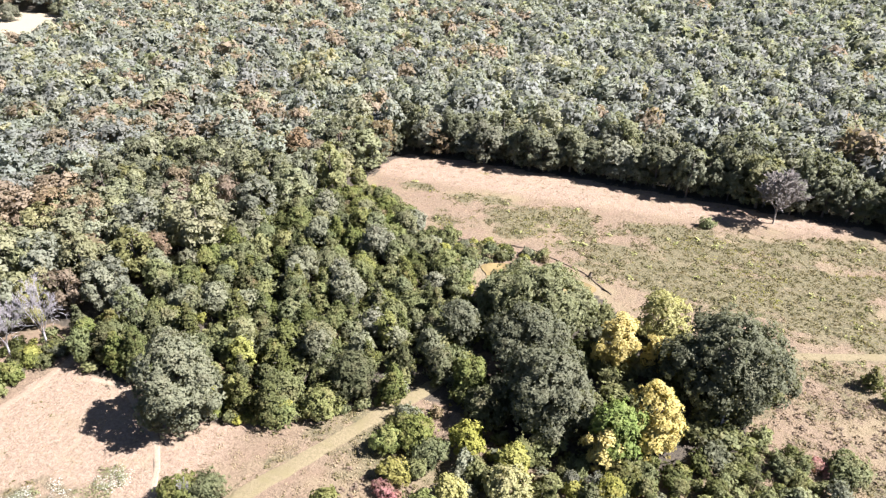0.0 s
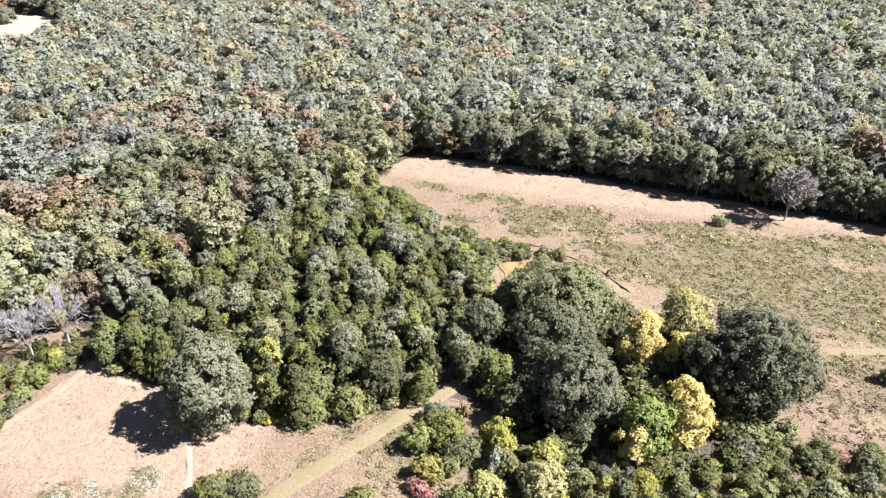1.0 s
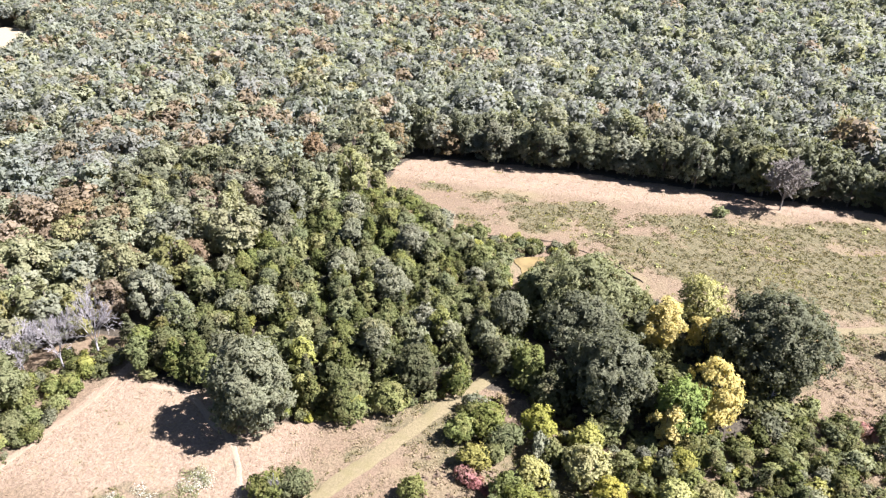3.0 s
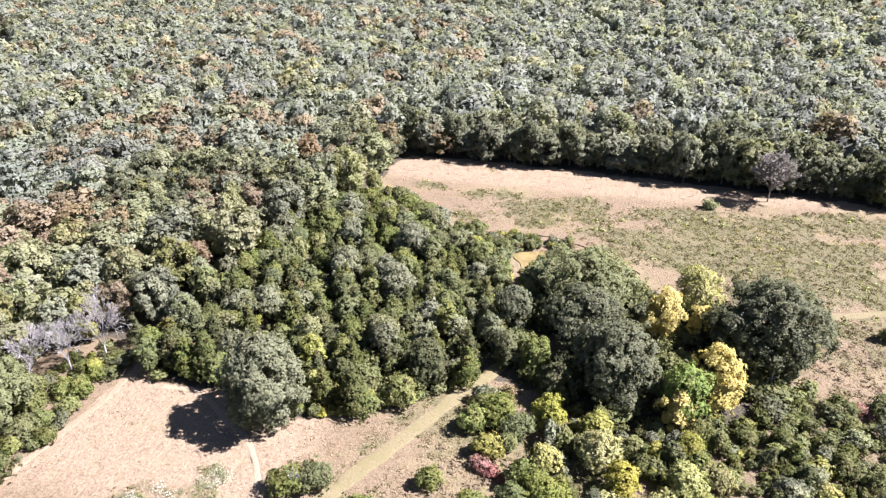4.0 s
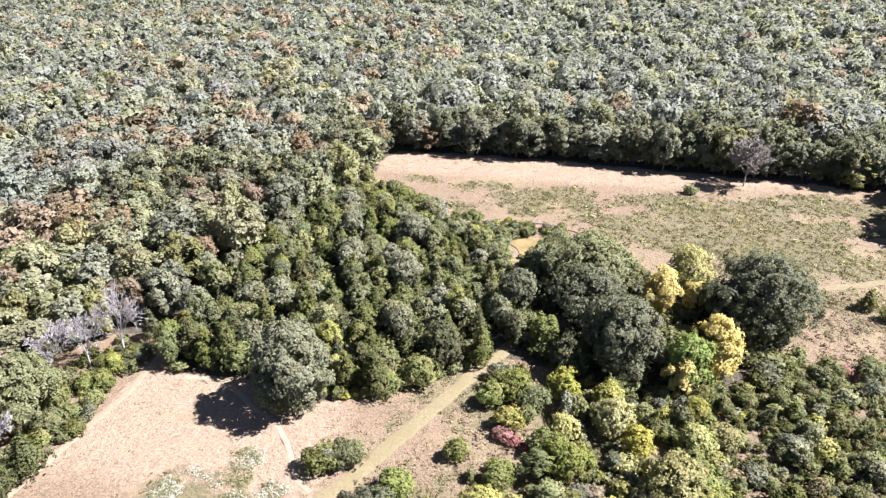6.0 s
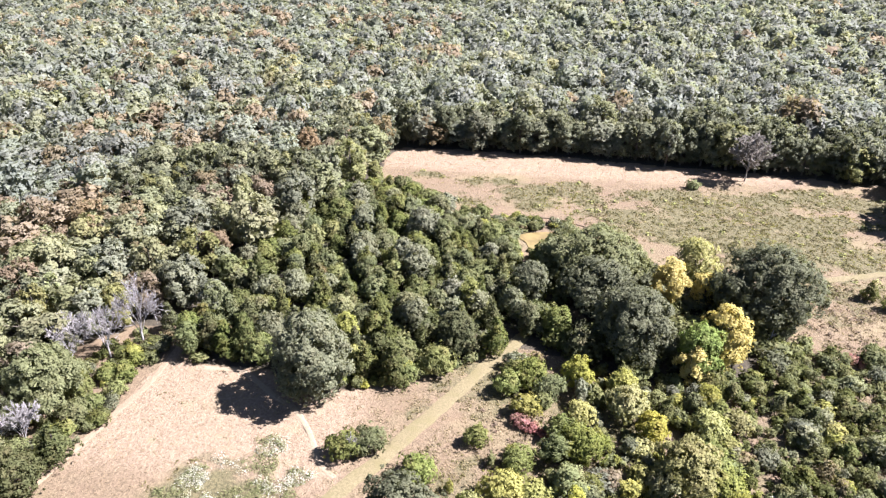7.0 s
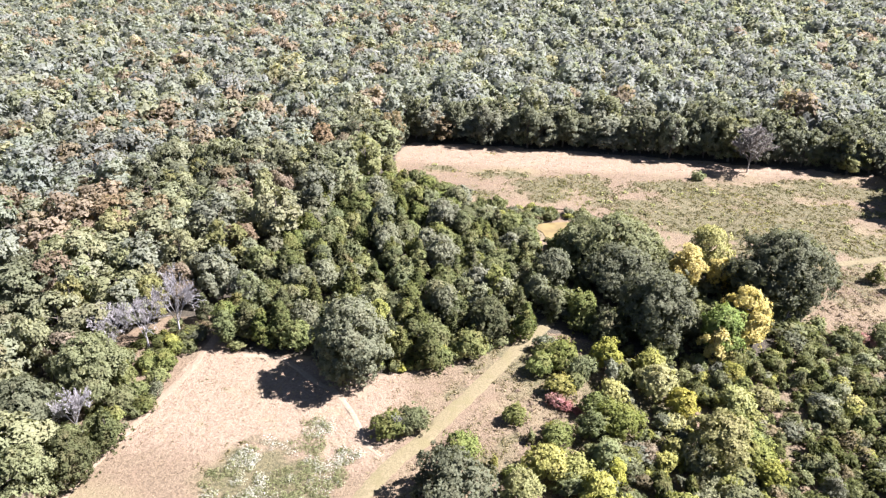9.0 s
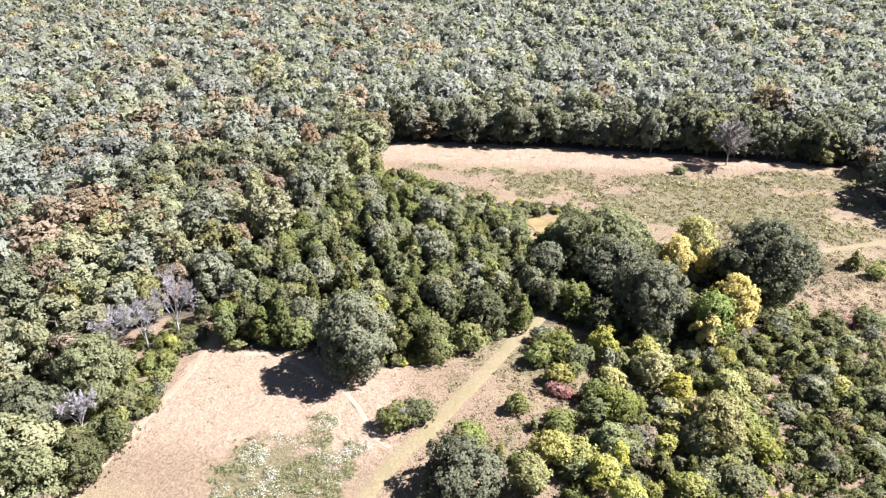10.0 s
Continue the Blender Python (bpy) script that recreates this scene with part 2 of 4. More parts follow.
# the low scrubby strip between the field and the woods
EDGE = [(-97, 20), (-98, 42), (-103, 55), (-104, 65), (-96, 71), (-91, 72), (-87, 79), (-80, 79), (-80, 60), (-88, 20)]
PATCHES = [(-55.6, 146.4, 4, 2), (-43.4, 130.9, 3.5, 2.5), (-30.7, 137.5, 4, 2.5), (-17.5, 144.4, 5, 3), (-15.7, 137, 5, 3), (-1.7, 141.5, 4, 2.5), (-3.9, 127.7, 7, 5), (5, 128, 6, 4), (10, 125, 8, 5), (26.8, 141.7, 6, 4), (41.8, 149, 7, 3.5), (47, 145, 5, 4),
           (34, 130, 6, 4), (34.2, 117.5, 7, 4), (-25.4, 140.7, 3, 2), (8, 118.8, 6, 3), (-38.1, 144.4, 4, 2), (6, 142, 5, 3), (35, 125, 4, 3), (-26, 131.7, 3, 2), (-44.6, 143, 3, 2), (14, 135, 7, 3), (20, 122, 6, 3)]
FAR_FIELD = [(-277, 221), (-276, 230), (-281, 236), (-283, 248), (-286, 262), (-288, 273), (-302, 288), (-318, 304), (-354, 337), (-380, 334), (-430, 330), (-460, 300), (-430, 240), (-370, 225), (-300, 213)]
POND = (-19.2, 112.2, 10.8, 4.8)


def mesh_of(name, verts, tris, mats, tint=None, index=None, attr="tint", flat=True, normals=None):
    """A mesh from arrays of corners and triangles."""
    me = bpy.data.meshes.new(name)
    verts, tris = np.asarray(verts, np.float32), np.asarray(tris, np.int32)
    me.vertices.add(len(verts))
    me.vertices.foreach_set("co", verts.ravel())
    me.loops.add(tris.size)
    me.loops.foreach_set("vertex_index", tris.ravel())
    me.polygons.add(len(tris))
    me.polygons.foreach_set("loop_start", np.arange(0, tris.size, 3, dtype=np.int32))
    me.update(calc_edges=True)
    for k in mats:
        me.materials.append(M[k])
    if index is not None:
        me.polygons.foreach_set("material_index", np.asarray(index, np.int32))
    if tint is not None:
        col = me.color_attributes.new(attr, "FLOAT_COLOR", "POINT")
        rgba = np.ones((len(verts), 4), np.float32)
        rgba[:, :3] = tint
        col.data.foreach_set("color", rgba.ravel())
    if not flat:
        me.polygons.foreach_set("use_smooth", np.ones(len(tris), bool))
    me.update()
    if normals is not None:
        me.polygons.foreach_set("use_smooth", np.ones(len(tris), bool))
        me.normals_split_custom_set_from_vertices(np.asarray(normals, np.float32))
    return me


def part(name, me, parent, label=""):
    ob = new(name, me)
    ob.parent = parent
    if label:
        ob["label"] = label
    return ob


def lattice(xs, ys):
    X, Y = np.meshgrid(xs, ys)
    n, k = len(xs), len(ys)
    i = (np.arange(k - 1)[:, None] * n + np.arange(n - 1)).ravel()
    tris = np.concatenate([np.stack([i, i + 1, i + n + 1], 1), np.stack([i, i + n + 1, i + n], 1)])
    return X.ravel(), Y.ravel(), tris


def wobble(x, y, size):
    """Smooth irregular values of about -1 to 1 over the plan."""
    a = np.sin(x / size * 1.3 + 2.1 * np.sin(y / size * 0.7 + 0.4)) + np.sin(y / size * 1.1 + 1.7 * np.sin(x / size * 0.9 + 1.9))
    b2 = np.sin(x / size * 2.9 + y / size * 1.7 + 0.8) + np.sin(y / size * 3.1 - x / size * 2.3 + 2.2)
    return (a + 0.5 * b2) / 3


def fbm(x, y, size, octaves=4, seed=0):
    """Value noise in octaves, about 0 to 1."""
    rng = np.random.default_rng(seed)
    total, amp, acc = np.zeros(np.shape(x)), 1.0, 0.0
    for _ in range(octaves):
        table = rng.uniform(0, 1, (256, 256))
        u, v = np.asarray(x) / size + 71.3, np.asarray(y) / size + 37.9
        i, j = np.floor(u).astype(int), np.floor(v).astype(int)
        f, g = u - i, v - j
        f, g = f * f * (3 - 2 * f), g * g * (3 - 2 * g)
        i0, i1, j0, j1 = i % 256, (i + 1) % 256, j % 256, (j + 1) % 256
        total += amp * ((table[i0, j0] * (1 - f) + table[i1, j0] * f) * (1 - g) + (table[i0, j1] * (1 - f) + table[i1, j1] * f) * g)
        acc += amp
        amp, size = amp * 0.6, size / 2.1
    return total / acc


WEED_BED = [(-72, 30), (-73.5, 36), (-69, 44), (-60.5, 49), (-54, 42), (-55, 33), (-58, 26), (-70, 24)]


def weediness(x, y):
    """How far green weeds cover the fields, 0 to 1."""
    mea, scr, fld = inside(MEADOW, x, y), inside(SCRUB, x, y), inside(FIELD, x, y)
    lie = y - 0.08 * np.maximum(x, 0)
    lush = smooth(150, 140, lie) * smooth(-72, -5, x) * smooth(98, 108, y) * mea
    level = np.where(mea, 0.13 * smooth(153, 143, lie) + 0.16 * lush + 0.10 * smooth(-6, 12, x) * smooth(150, 142, lie), 0)
    for a, b2, rx, ry in PATCHES:
        level = level + mea * 0.55 * np.exp(-((x - a) / (1.15 * rx)) ** 2 - ((y - b2) / (1.3 * ry)) ** 2)
    level = np.minimum(level, 0.8)
    level = np.where(mea & (y < 103), 0.46, level)
    level = np.where(scr, 0.40, level)
    level = np.where(fld, 0.10 + 0.25 * smooth(-50, -40, x), level)
    near_bed = np.exp(-(np.maximum(np.hypot((x + 66) / 11.0, (y - 36) / 10.0) - 0.3, 0) / 0.6) ** 2)
    level = np.where(fld, np.maximum(level, 0.78 * near_bed), level)
    level = level + np.where(mea & (y > 103), 0.05 * lush, 0)
    n = 0.55 * fbm(x * 0.8 + 0.3 * y, y * 1.5, 9.0, 5, 3) + 0.45 * fbm(x, y * 1.4, 3.2, 3, 6)
    return smooth(0.2, -0.15, n - (0.2 + 0.6 * level)) * (level > 0)


def build_ground():
    xs = np.concatenate([np.arange(-2600, -700, 190), np.arange(-700, -120, 12), np.arange(-120, 75, 1.0), np.arange(75, 400, 12), np.arange(400, 2700, 190)])
    ys = np.concatenate([np.arange(-1200, -100, 190), np.arange(-100, 20, 12), np.arange(20, 172, 1.0), np.arange(172, 640, 12), np.arange(640, 3400, 190)])
    X, Y, tris = lattice(xs, ys)
    Z = ground_z(X, Y) + np.where((X > -120) & (X < 75) & (Y > 20) & (Y < 172), 0.05 * wobble(X, Y, 3.0), 0)
    ex, ey = X + 1.2 * wobble(X, Y, 2.5), Y + 1.2 * wobble(Y, X, 2.7)
    fld = inside(FIELD, ex, ey)
    mea = inside(MEADOW, ex, ey)
    scr = inside(SCRUB, ex, ey)
    far = inside(FAR_FIELD, ex, ey)
    cover = np.zeros((len(X), 3), np.float32)
    cover[:, 0] = np.where(mea & (X > 20) & (Y < 103), 0.9, np.where(fld | mea | far, 1.0, np.where(scr | (np.hypot(X + 20.3, Y - 84.4) < 4.0) | inside(EDGE, ex, ey), 0.8, 0.0)))
    cover[:, 1] = 0.78 * weediness(ex, ey)
    cover[:, 2] = np.where(fld, 0.7 * smooth(-42, -54, X) * smooth(33, 44, Y), 0) + np.where(mea, 0.7 * smooth(144, 153, Y - 0.1 * np.maximum(X, 0)), 0) + np.where(far, 0.6, 0)
    me = mesh_of("ground", np.stack([X, Y, Z], 1), tris, ["ground"], tint=cover, attr="cover", flat=False)
    tagged(new("ground", me), "dry straw-coloured meadow ground with green weed patches, leaf litter under the trees", "ground", kind="structure")


build_ground()


def hay_field():
    """The mown hay field far to the north-west."""
    X, Y, T = lattice(np.arange(-462, -274, 3.0), np.arange(211, 342, 3.0))
    ok = inside(FAR_FIELD, X, Y)
    T = T[ok[T].all(1)]
    used, T = np.unique(T, return_inverse=True)
    X, Y = X[used], Y[used]
    me = mesh_of("hay_field", np.column_stack([X, Y, ground_z(X, Y) + 0.25]), T.reshape(-1, 3), ["hay"], flat=False)
    tagged(new("hay_field", me), "pale mown hay field beyond the woods", "field", kind="structure")


hay_field()


def spline(points, step=0.8):
    """Points along a smooth line through the given ones."""
    p = np.array(points, float)
    p = np.vstack([2 * p[0] - p[1], p, 2 * p[-1] - p[-2]])
    out = []
    for i in range(1, len(p) - 2):
        n = max(2, int(np.linalg.norm(p[i + 1] - p[i]) / step))
        for s in np.arange(n) / n:
            out.append(0.5 * (2 * p[i] + (p[i + 1] - p[i - 1]) * s + (2 * p[i - 1] - 5 * p[i] + 4 * p[i + 1] - p[i + 2]) * s * s + (3 * p[i] - p[i - 1] - 3 * p[i + 1] + p[i + 2]) * s ** 3))
    out.append(p[-2])
    return np.array(out)


def ribbon(name, points, width, material, label, lift=0.05, rough=0.3):
    p = spline(points)
    d = np.gradient(p, axis=0)
    side = np.stack([-d[:, 1], d[:, 0]], 1) / np.linalg.norm(d, axis=1)[:, None]
    rng = np.random.default_rng(len(p))
    rows = []
    offs = (-0.8, -0.5, -0.17, 0.17, 0.5, 0.8)
    for k, o in enumerate(offs):
        j = np.convolve(rng.normal(0, rough * width * 0.5, len(p)), np.ones(3) / 3, "same") * (1 if abs(o) > 0.3 else 0)
        q = p + side * (o * width + j)[:, None]
        z = ground_z(q[:, 0], q[:, 1]) + (0.05 * wobble(q[:, 0], q[:, 1], 3.0)) + (lift if abs(o) < 0.6 else -0.05)
        rows.append(np.column_stack([q, z]))
    V = np.stack(rows, 1).reshape(-1, 3)
    n = len(offs)
    i = (np.arange(len(p) - 1)[:, None] * n + np.arange(n - 1)).ravel()
    T = np.concatenate([np.stack([i, i + n, i + n + 1], 1), np.stack([i, i + n + 1, i + 1], 1)])
    T = T[:, ::-1].copy()
    return tagged(new(name, mesh_of(name, V, T, [material], flat=False)), label, "path", kind="structure")


ribbon("track", [(-56, 24), (-52.2, 33.9), (-49.3, 40.1), (-45.2, 46.5), (-39.9, 55.6), (-33.7, 67), (-28.2, 76), (-24, 84)], 1.8, "track", "mown olive-tan grass track through the dry field")
ribbon("track_meadow", [(22, 103.5), (26.4, 105), (33.4, 107.4), (41, 110.3), (49.3, 113.5), (56, 117)], 1.3, "track", "mown grass track across the meadow")
ribbon("trail", [(-78, 61.6), (-71.4, 61.4), (-64.3, 56.6), (-60.3, 54.4), (-56.5, 50), (-53.3, 44.6), (-50.5, 42.3)], 0.7, "trail", "narrow worn footpath in the dry field")
ribbon("trail_edge", [(-91, 26), (-90.6, 32), (-89.6, 38), (-87.6, 46.5), (-85.5, 55.5), (-84.9, 62), (-84.1, 72), (-83.5, 78)], 1.0, "edge_path", "worn path along the edge of the woods")


def pond():
    cx, cy, rx, ry = POND
    a = np.linspace(0, 2 * math.pi, 64, endpoint=False)
    wave = 1 + 0.08 * np.sin(3 * a + 1) + 0.05 * np.sin(5 * a)
    rings = (0.0, 0.3, 0.6, 0.85, 1.03, 1.08, 1.13)
    V = []
    for k in rings:
        x, y = cx + rx * wave * k * np.cos(a), cy + ry * wave * k * np.sin(a)
        V.append(np.column_stack([x, y, ground_z(x, y) + 0.05 * wobble(x, y, 3.0) + (0.03 if k < 1.1 else -0.15)]))
    i = (np.arange(len(rings) - 1)[:, None] * 64 + np.arange(64)).ravel()
    j = (np.arange(len(rings) - 1)[:, None] * 64 + (np.arange(64) + 1) % 64).ravel()
    T = np.concatenate([np.stack([i, i + 64, j + 64], 1), np.stack([i, j + 64, j], 1)])
    tagged(new("pond_bed", mesh_of("pond_bed", np.concatenate(V), T, ["mud"], flat=False)), "dry tan mud round the shrunken pond", "mud", kind="structure")
    z = gz(cx, cy) + 0.17
    W = np.vstack([np.column_stack([cx + rx * wave * np.cos(a), cy + ry * wave * np.sin(a), np.full(64, z)]), [[cx, cy, z]]])
    tagged(new("water", mesh_of("water", W, [(n, (n + 1) % 64, 64) for n in range(64)], ["water"])), "small muddy brown pond behind the oaks", "water", kind="structure")


pond()


def bank():
    """The eroded rim of the pond basin: a low step with a steep face."""
    p = spline([(-56.4, 135.6), (-55.8, 134.7), (-50.6, 126.6), (-45, 123.1), (-38, 122.8), (-29.6, 123.8), (-22.4, 123.8), (-17.9, 122), (-11, 118.6), (-7.2, 115), (-4.5, 112.6)], 0.7)
    d = np.gradient(p, axis=0)
    side = np.stack([-d[:, 1], d[:, 0]], 1) / np.linalg.norm(d, axis=1)[:, None]
    rng = np.random.default_rng(4)
    rows = []
    for o, z in ((-0.26, -0.06), (-0.14, 0.04), (-0.02, 0.16), (0.06, 0.17), (0.2, 0.05), (0.5, -0.1)):
        q = p + side * (o + rng.normal(0, 0.1, len(p)))[:, None]
        rows.append(np.column_stack([q, ground_z(q[:, 0], q[:, 1]) + 0.05 * wobble(q[:, 0], q[:, 1], 3.0) + z]))
    V = np.stack(rows, 1).reshape(-1, 3)
    n = 6
    i = (np.arange(len(p) - 1)[:, None] * n + np.arange(n - 1)).ravel()
    T = np.concatenate([np.stack([i, i + n, i + n + 1], 1), np.stack([i, i + n + 1, i + 1], 1)])
    tagged(new("bank", mesh_of("bank", V, T, ["bank"])), "low eroded earth bank round the dry pond basin, painted dark for its shaded face", "bank", kind="structure")


bank()


# ---- trees ----
def unit(v):
    return v / np.maximum(np.linalg.norm(v, axis=-1, keepdims=True), 1e-9)


def profile(kind, u):
    if kind == "cone":
        return np.clip(1.05 - u, 0.06, 1) ** 0.8 * np.clip(u * 6 + 0.45, 0, 1)
    if kind == "wood":
        return np.sqrt(np.clip(1 - (np.abs(u - 0.5) / 0.62) ** 2.4, 0.03, 1))
    return np.sqrt(np.clip(1 - (np.abs(u - 0.42) / 0.6) ** 2.2, 0.03, 1))


def leafy(rng, r, z0, z1, kind="dome", lobes=18, lobe=0.36, clump=0.6, leaf=0.32, cover=1.8, loose=0.28, gaps=0.12, below=-0.45, rough=0.45, top=0.0, grain=0.28, whole=0.8, ragged=0.45):
    """Corners and triangles of a crown: boughs made of leaf clumps made of single leaf sprays, dark and open between them."""
    u = (np.arange(lobes) + rng.uniform(0.2, 0.8, lobes)) / lobes
    u = top + (1 - top) * u
    ang = np.arange(lobes) * 2.39996 + rng.uniform(-0.6, 0.6, lobes)
    lr = lobe * r * rng.uniform(0.5, 1.45, lobes)
    if kind == "cone":
        lr = lr * (1.15 - 0.78 * u)
    rad = np.maximum(profile(kind, u) * r * rng.uniform(1 - loose, 1.12, lobes) - lr * 0.8, 0)
    C = np.column_stack([rad * np.cos(ang), rad * np.sin(ang), z0 + lr * 0.7 + u * np.maximum(z1 - z0 - lr * 1.6, 0.1)])
    squash = np.array([1, 1, 1.15 if kind == "cone" else 0.85])
    heart, half = np.array([0, 0, z0 + 0.36 * (z1 - z0)]), np.array([r, r, 0.62 * (z1 - z0)])
    count = np.maximum((4 * math.pi * lr ** 2 / (2.9 * clump * clump)).astype(int), 5)
    which = np.repeat(np.arange(lobes), count)
    d = unit(rng.normal(0, 1, (len(which), 3)) + np.array([0, 0, 0.15]))
    far_out = np.where(rng.uniform(0, 1, len(which)) < 0.2, rng.uniform(0, ragged, len(which)), 0)
    P = C[which] + d * (lr[which] * (rng.uniform(0.72, 1.05, len(which)) + far_out))[:, None] * squash
    keep = (d[:, 2] > below) & (rng.uniform(0, 1, len(P)) > gaps)
    for i, (c, q) in enumerate(zip(C, lr)):
        dd = (P - c) / squash
        keep &= (which == i) | (np.einsum("ij,ij->i", dd, dd) > (q * 0.82) ** 2)
    P, d, which = P[keep], d[keep], which[keep]
    out = unit(d * 0.75 + whole * unit((P - heart) / half) + rng.normal(0, 0.28, d.shape))
    size = clump * rng.uniform(0.6, 1.35, len(P))
    n = np.maximum((cover * 2.4 * size ** 2 / (0.42 * leaf * leaf)).astype(int), 2)
    k = np.repeat(np.arange(len(P)), n)
    off = unit(rng.normal(0, 1, (len(k), 3))) * rng.uniform(0.25, 1.0, (len(k), 1)) ** 0.6
    off -= out[k] * (np.einsum("ij,ij->i", off, out[k]) * 0.45)[:, None]
    L = P[k] + off * 1.2 * size[k][:, None]
    nn = unit(out[k] * 0.75 + off * 0.45 + rng.normal(0, rough, (len(k), 3)) + np.array([0, 0, 0.2]))
    shade = unit(out[k] * 0.8 + off * 0.22 + rng.normal(0, grain, (len(k), 3)) + np.array([0, 0, 0.3]))
    s = leaf * rng.uniform(0.55, 1.35, (len(k), 1))
    # twigs and leaves in the heart of each bough, seen only as shade
    m = np.maximum((lr ** 2 * 1.6 / (clump * clump)).astype(int), 3)
    w = np.repeat(np.arange(lobes), m)
    g = unit(rng.normal(0, 1, (len(w), 3)))
    L = np.concatenate([L, C[w] + g * (lr[w] * rng.uniform(0.2, 0.55, len(w)))[:, None] * squash])
    nn = np.concatenate([nn, unit(g + rng.normal(0, 0.5, g.shape))])
    shade = np.concatenate([shade, g])
    s = np.concatenate([s, clump * rng.uniform(1.0, 1.7, (len(w), 1))])
    a = unit(np.cross(nn, rng.normal(0, 1, L.shape)))
    b2 = np.cross(nn, a)
    q = np.stack([L - a * s * 0.55 - b2 * s * 0.35, L + a * s * 0.55 - b2 * s * 0.3, L + b2 * s * 0.7], 1)
    q += rng.normal(0, 0.1, q.shape) * s[:, None]
    q = q.reshape(-1, 3)
    q[:, 2] = np.maximum(q[:, 2], 0.02)
    return q, np.arange(len(q)).reshape(-1, 3), np.repeat(shade, 3, 0)


def tube(p0, p1, r0, r1, sides=6):
    d = unit(np.asarray(p1, float) - np.asarray(p0, float))
    a = unit(np.cross(d, (0.3, 0.2, 1.0) if abs(d[2]) < 0.9 else (1.0, 0, 0)))
    b2 = np.cross(d, a)
    ang = np.arange(sides) * 2 * math.pi / sides
    ring = np.cos(ang)[:, None] * a + np.sin(ang)[:, None] * b2
    V = np.concatenate([p0 + ring * r0, p1 + ring * r1])
    i = np.arange(sides)
    j = (i + 1) % sides
    T = np.concatenate([np.stack([i, j, j + sides], 1), np.stack([i, j + sides, i + sides], 1)])
    return V, T


def joined(pieces):
    V, T, n = [], [], 0
    for v, t in pieces:
        V.append(v)
        T.append(t + n)
        n += len(v)
    return np.concatenate(V), np.concatenate(T)


def trunk_arrays(rng, H, r, thick, limbs=6):
    bend = rng.normal(0, 0.03 * H, 2)
    fork = np.array([bend[0], bend[1], 0.42 * H])
    out = [tube(np.array([0, 0, -0.4]), np.array([0, 0, 0.15]), thick * 1.5, thick * 1.05, 8), tube(np.array([0, 0, 0.15]), fork, thick * 1.05, thick * 0.75, 8),
           tube(fork, np.array([bend[0] * 1.6, bend[1] * 1.6, 0.85 * H]), thick * 0.75, thick * 0.15, 6)]
    for i in range(limbs):
        a = i * 2.4 + rng.uniform(-0.4, 0.4)
        s = rng.uniform(0.25, 0.6)
        p0 = np.array([bend[0] * s / 0.42, bend[1] * s / 0.42, s * H])
        p1 = p0 + np.array([math.cos(a) * r * 0.55, math.sin(a) * r * 0.55, 0.16 * H])
        out.append(tube(p0, p1, thick * 0.4, thick * 0.1, 5))
    return joined(out)


def bare_arrays(rng, H, r, depth=5, fine=0.028, leader=0):
    """Trunk and, apart from it, branches and twigs of a leafless tree."""
    trunk = [tube(np.array([0, 0, -0.4]), np.array([0, 0, H * 0.22]), H * 0.015, H * 0.012, 7)]

    def grow(twigs, p, d, length, thick, level):
        q = p + d * length
        twigs.append(tube(p, q, max(thick, fine), max(thick * 0.6, fine * 0.6), 5 if level < 2 else 3))
        if level >= depth:
            return
        for _ in range(3 if level < depth - 1 else 4):
            nd = unit(d + rng.normal(0, 0.4, 3) + np.array([d[0] * 0.2, d[1] * 0.2, 0.22]))
            s = rng.uniform(0.35, 1.0)
            grow(twigs, p + d * length * s, nd, length * rng.uniform(0.55, 0.82), thick * 0.55, level + 1)

    base = np.array([0, 0, H * 0.2])
    limbs = []
    for i in range(leader):
        # limbs up a straight stem, the low ones spreading and the high ones steep
        u, twigs = (i + 0.5) / leader, []
        a = i * 2.4 + rng.uniform(-0.4, 0.4)
        lean = 1.25 - 0.95 * u
        grow(twigs, np.array([0, 0, H * (0.2 + 0.5 * u)]), unit(np.array([math.cos(a) * lean, math.sin(a) * lean, 1.0])), H * (0.24 - 0.1 * u), H * 0.009, 2)
        limbs.append(joined(twigs))
    if leader:
        trunk.append(tube(np.array([0, 0, H * 0.22]), np.array([0.1, 0, H * 0.75]), H * 0.017, H * 0.005, 7))
    for i in range(0 if leader else 5):
        twigs = []
        a = i * 1.7 + rng.uniform(-0.3, 0.3)
        lean = rng.uniform(0.15, 0.75) * min(1.0, 2.2 * r / H)
        grow(twigs, base + np.array([0, 0, rng.uniform(-0.05, 0.1) * H]), unit(np.array([math.cos(a) * lean, math.sin(a) * lean, 1.0])), H * 0.30, H * 0.008, 1)
        limbs.append(joined(twigs))
    top = max(v[:, 2].max() for v, t in limbs)
    sc = (H - base[2]) / max(top - base[2], 0.1)
    wide = max(np.abs(v[:, :2]).max() for v, t in limbs)
    return joined(trunk), [((v - base) * np.array([r / wide, r / wide, sc]) + base, t) for v, t in limbs]


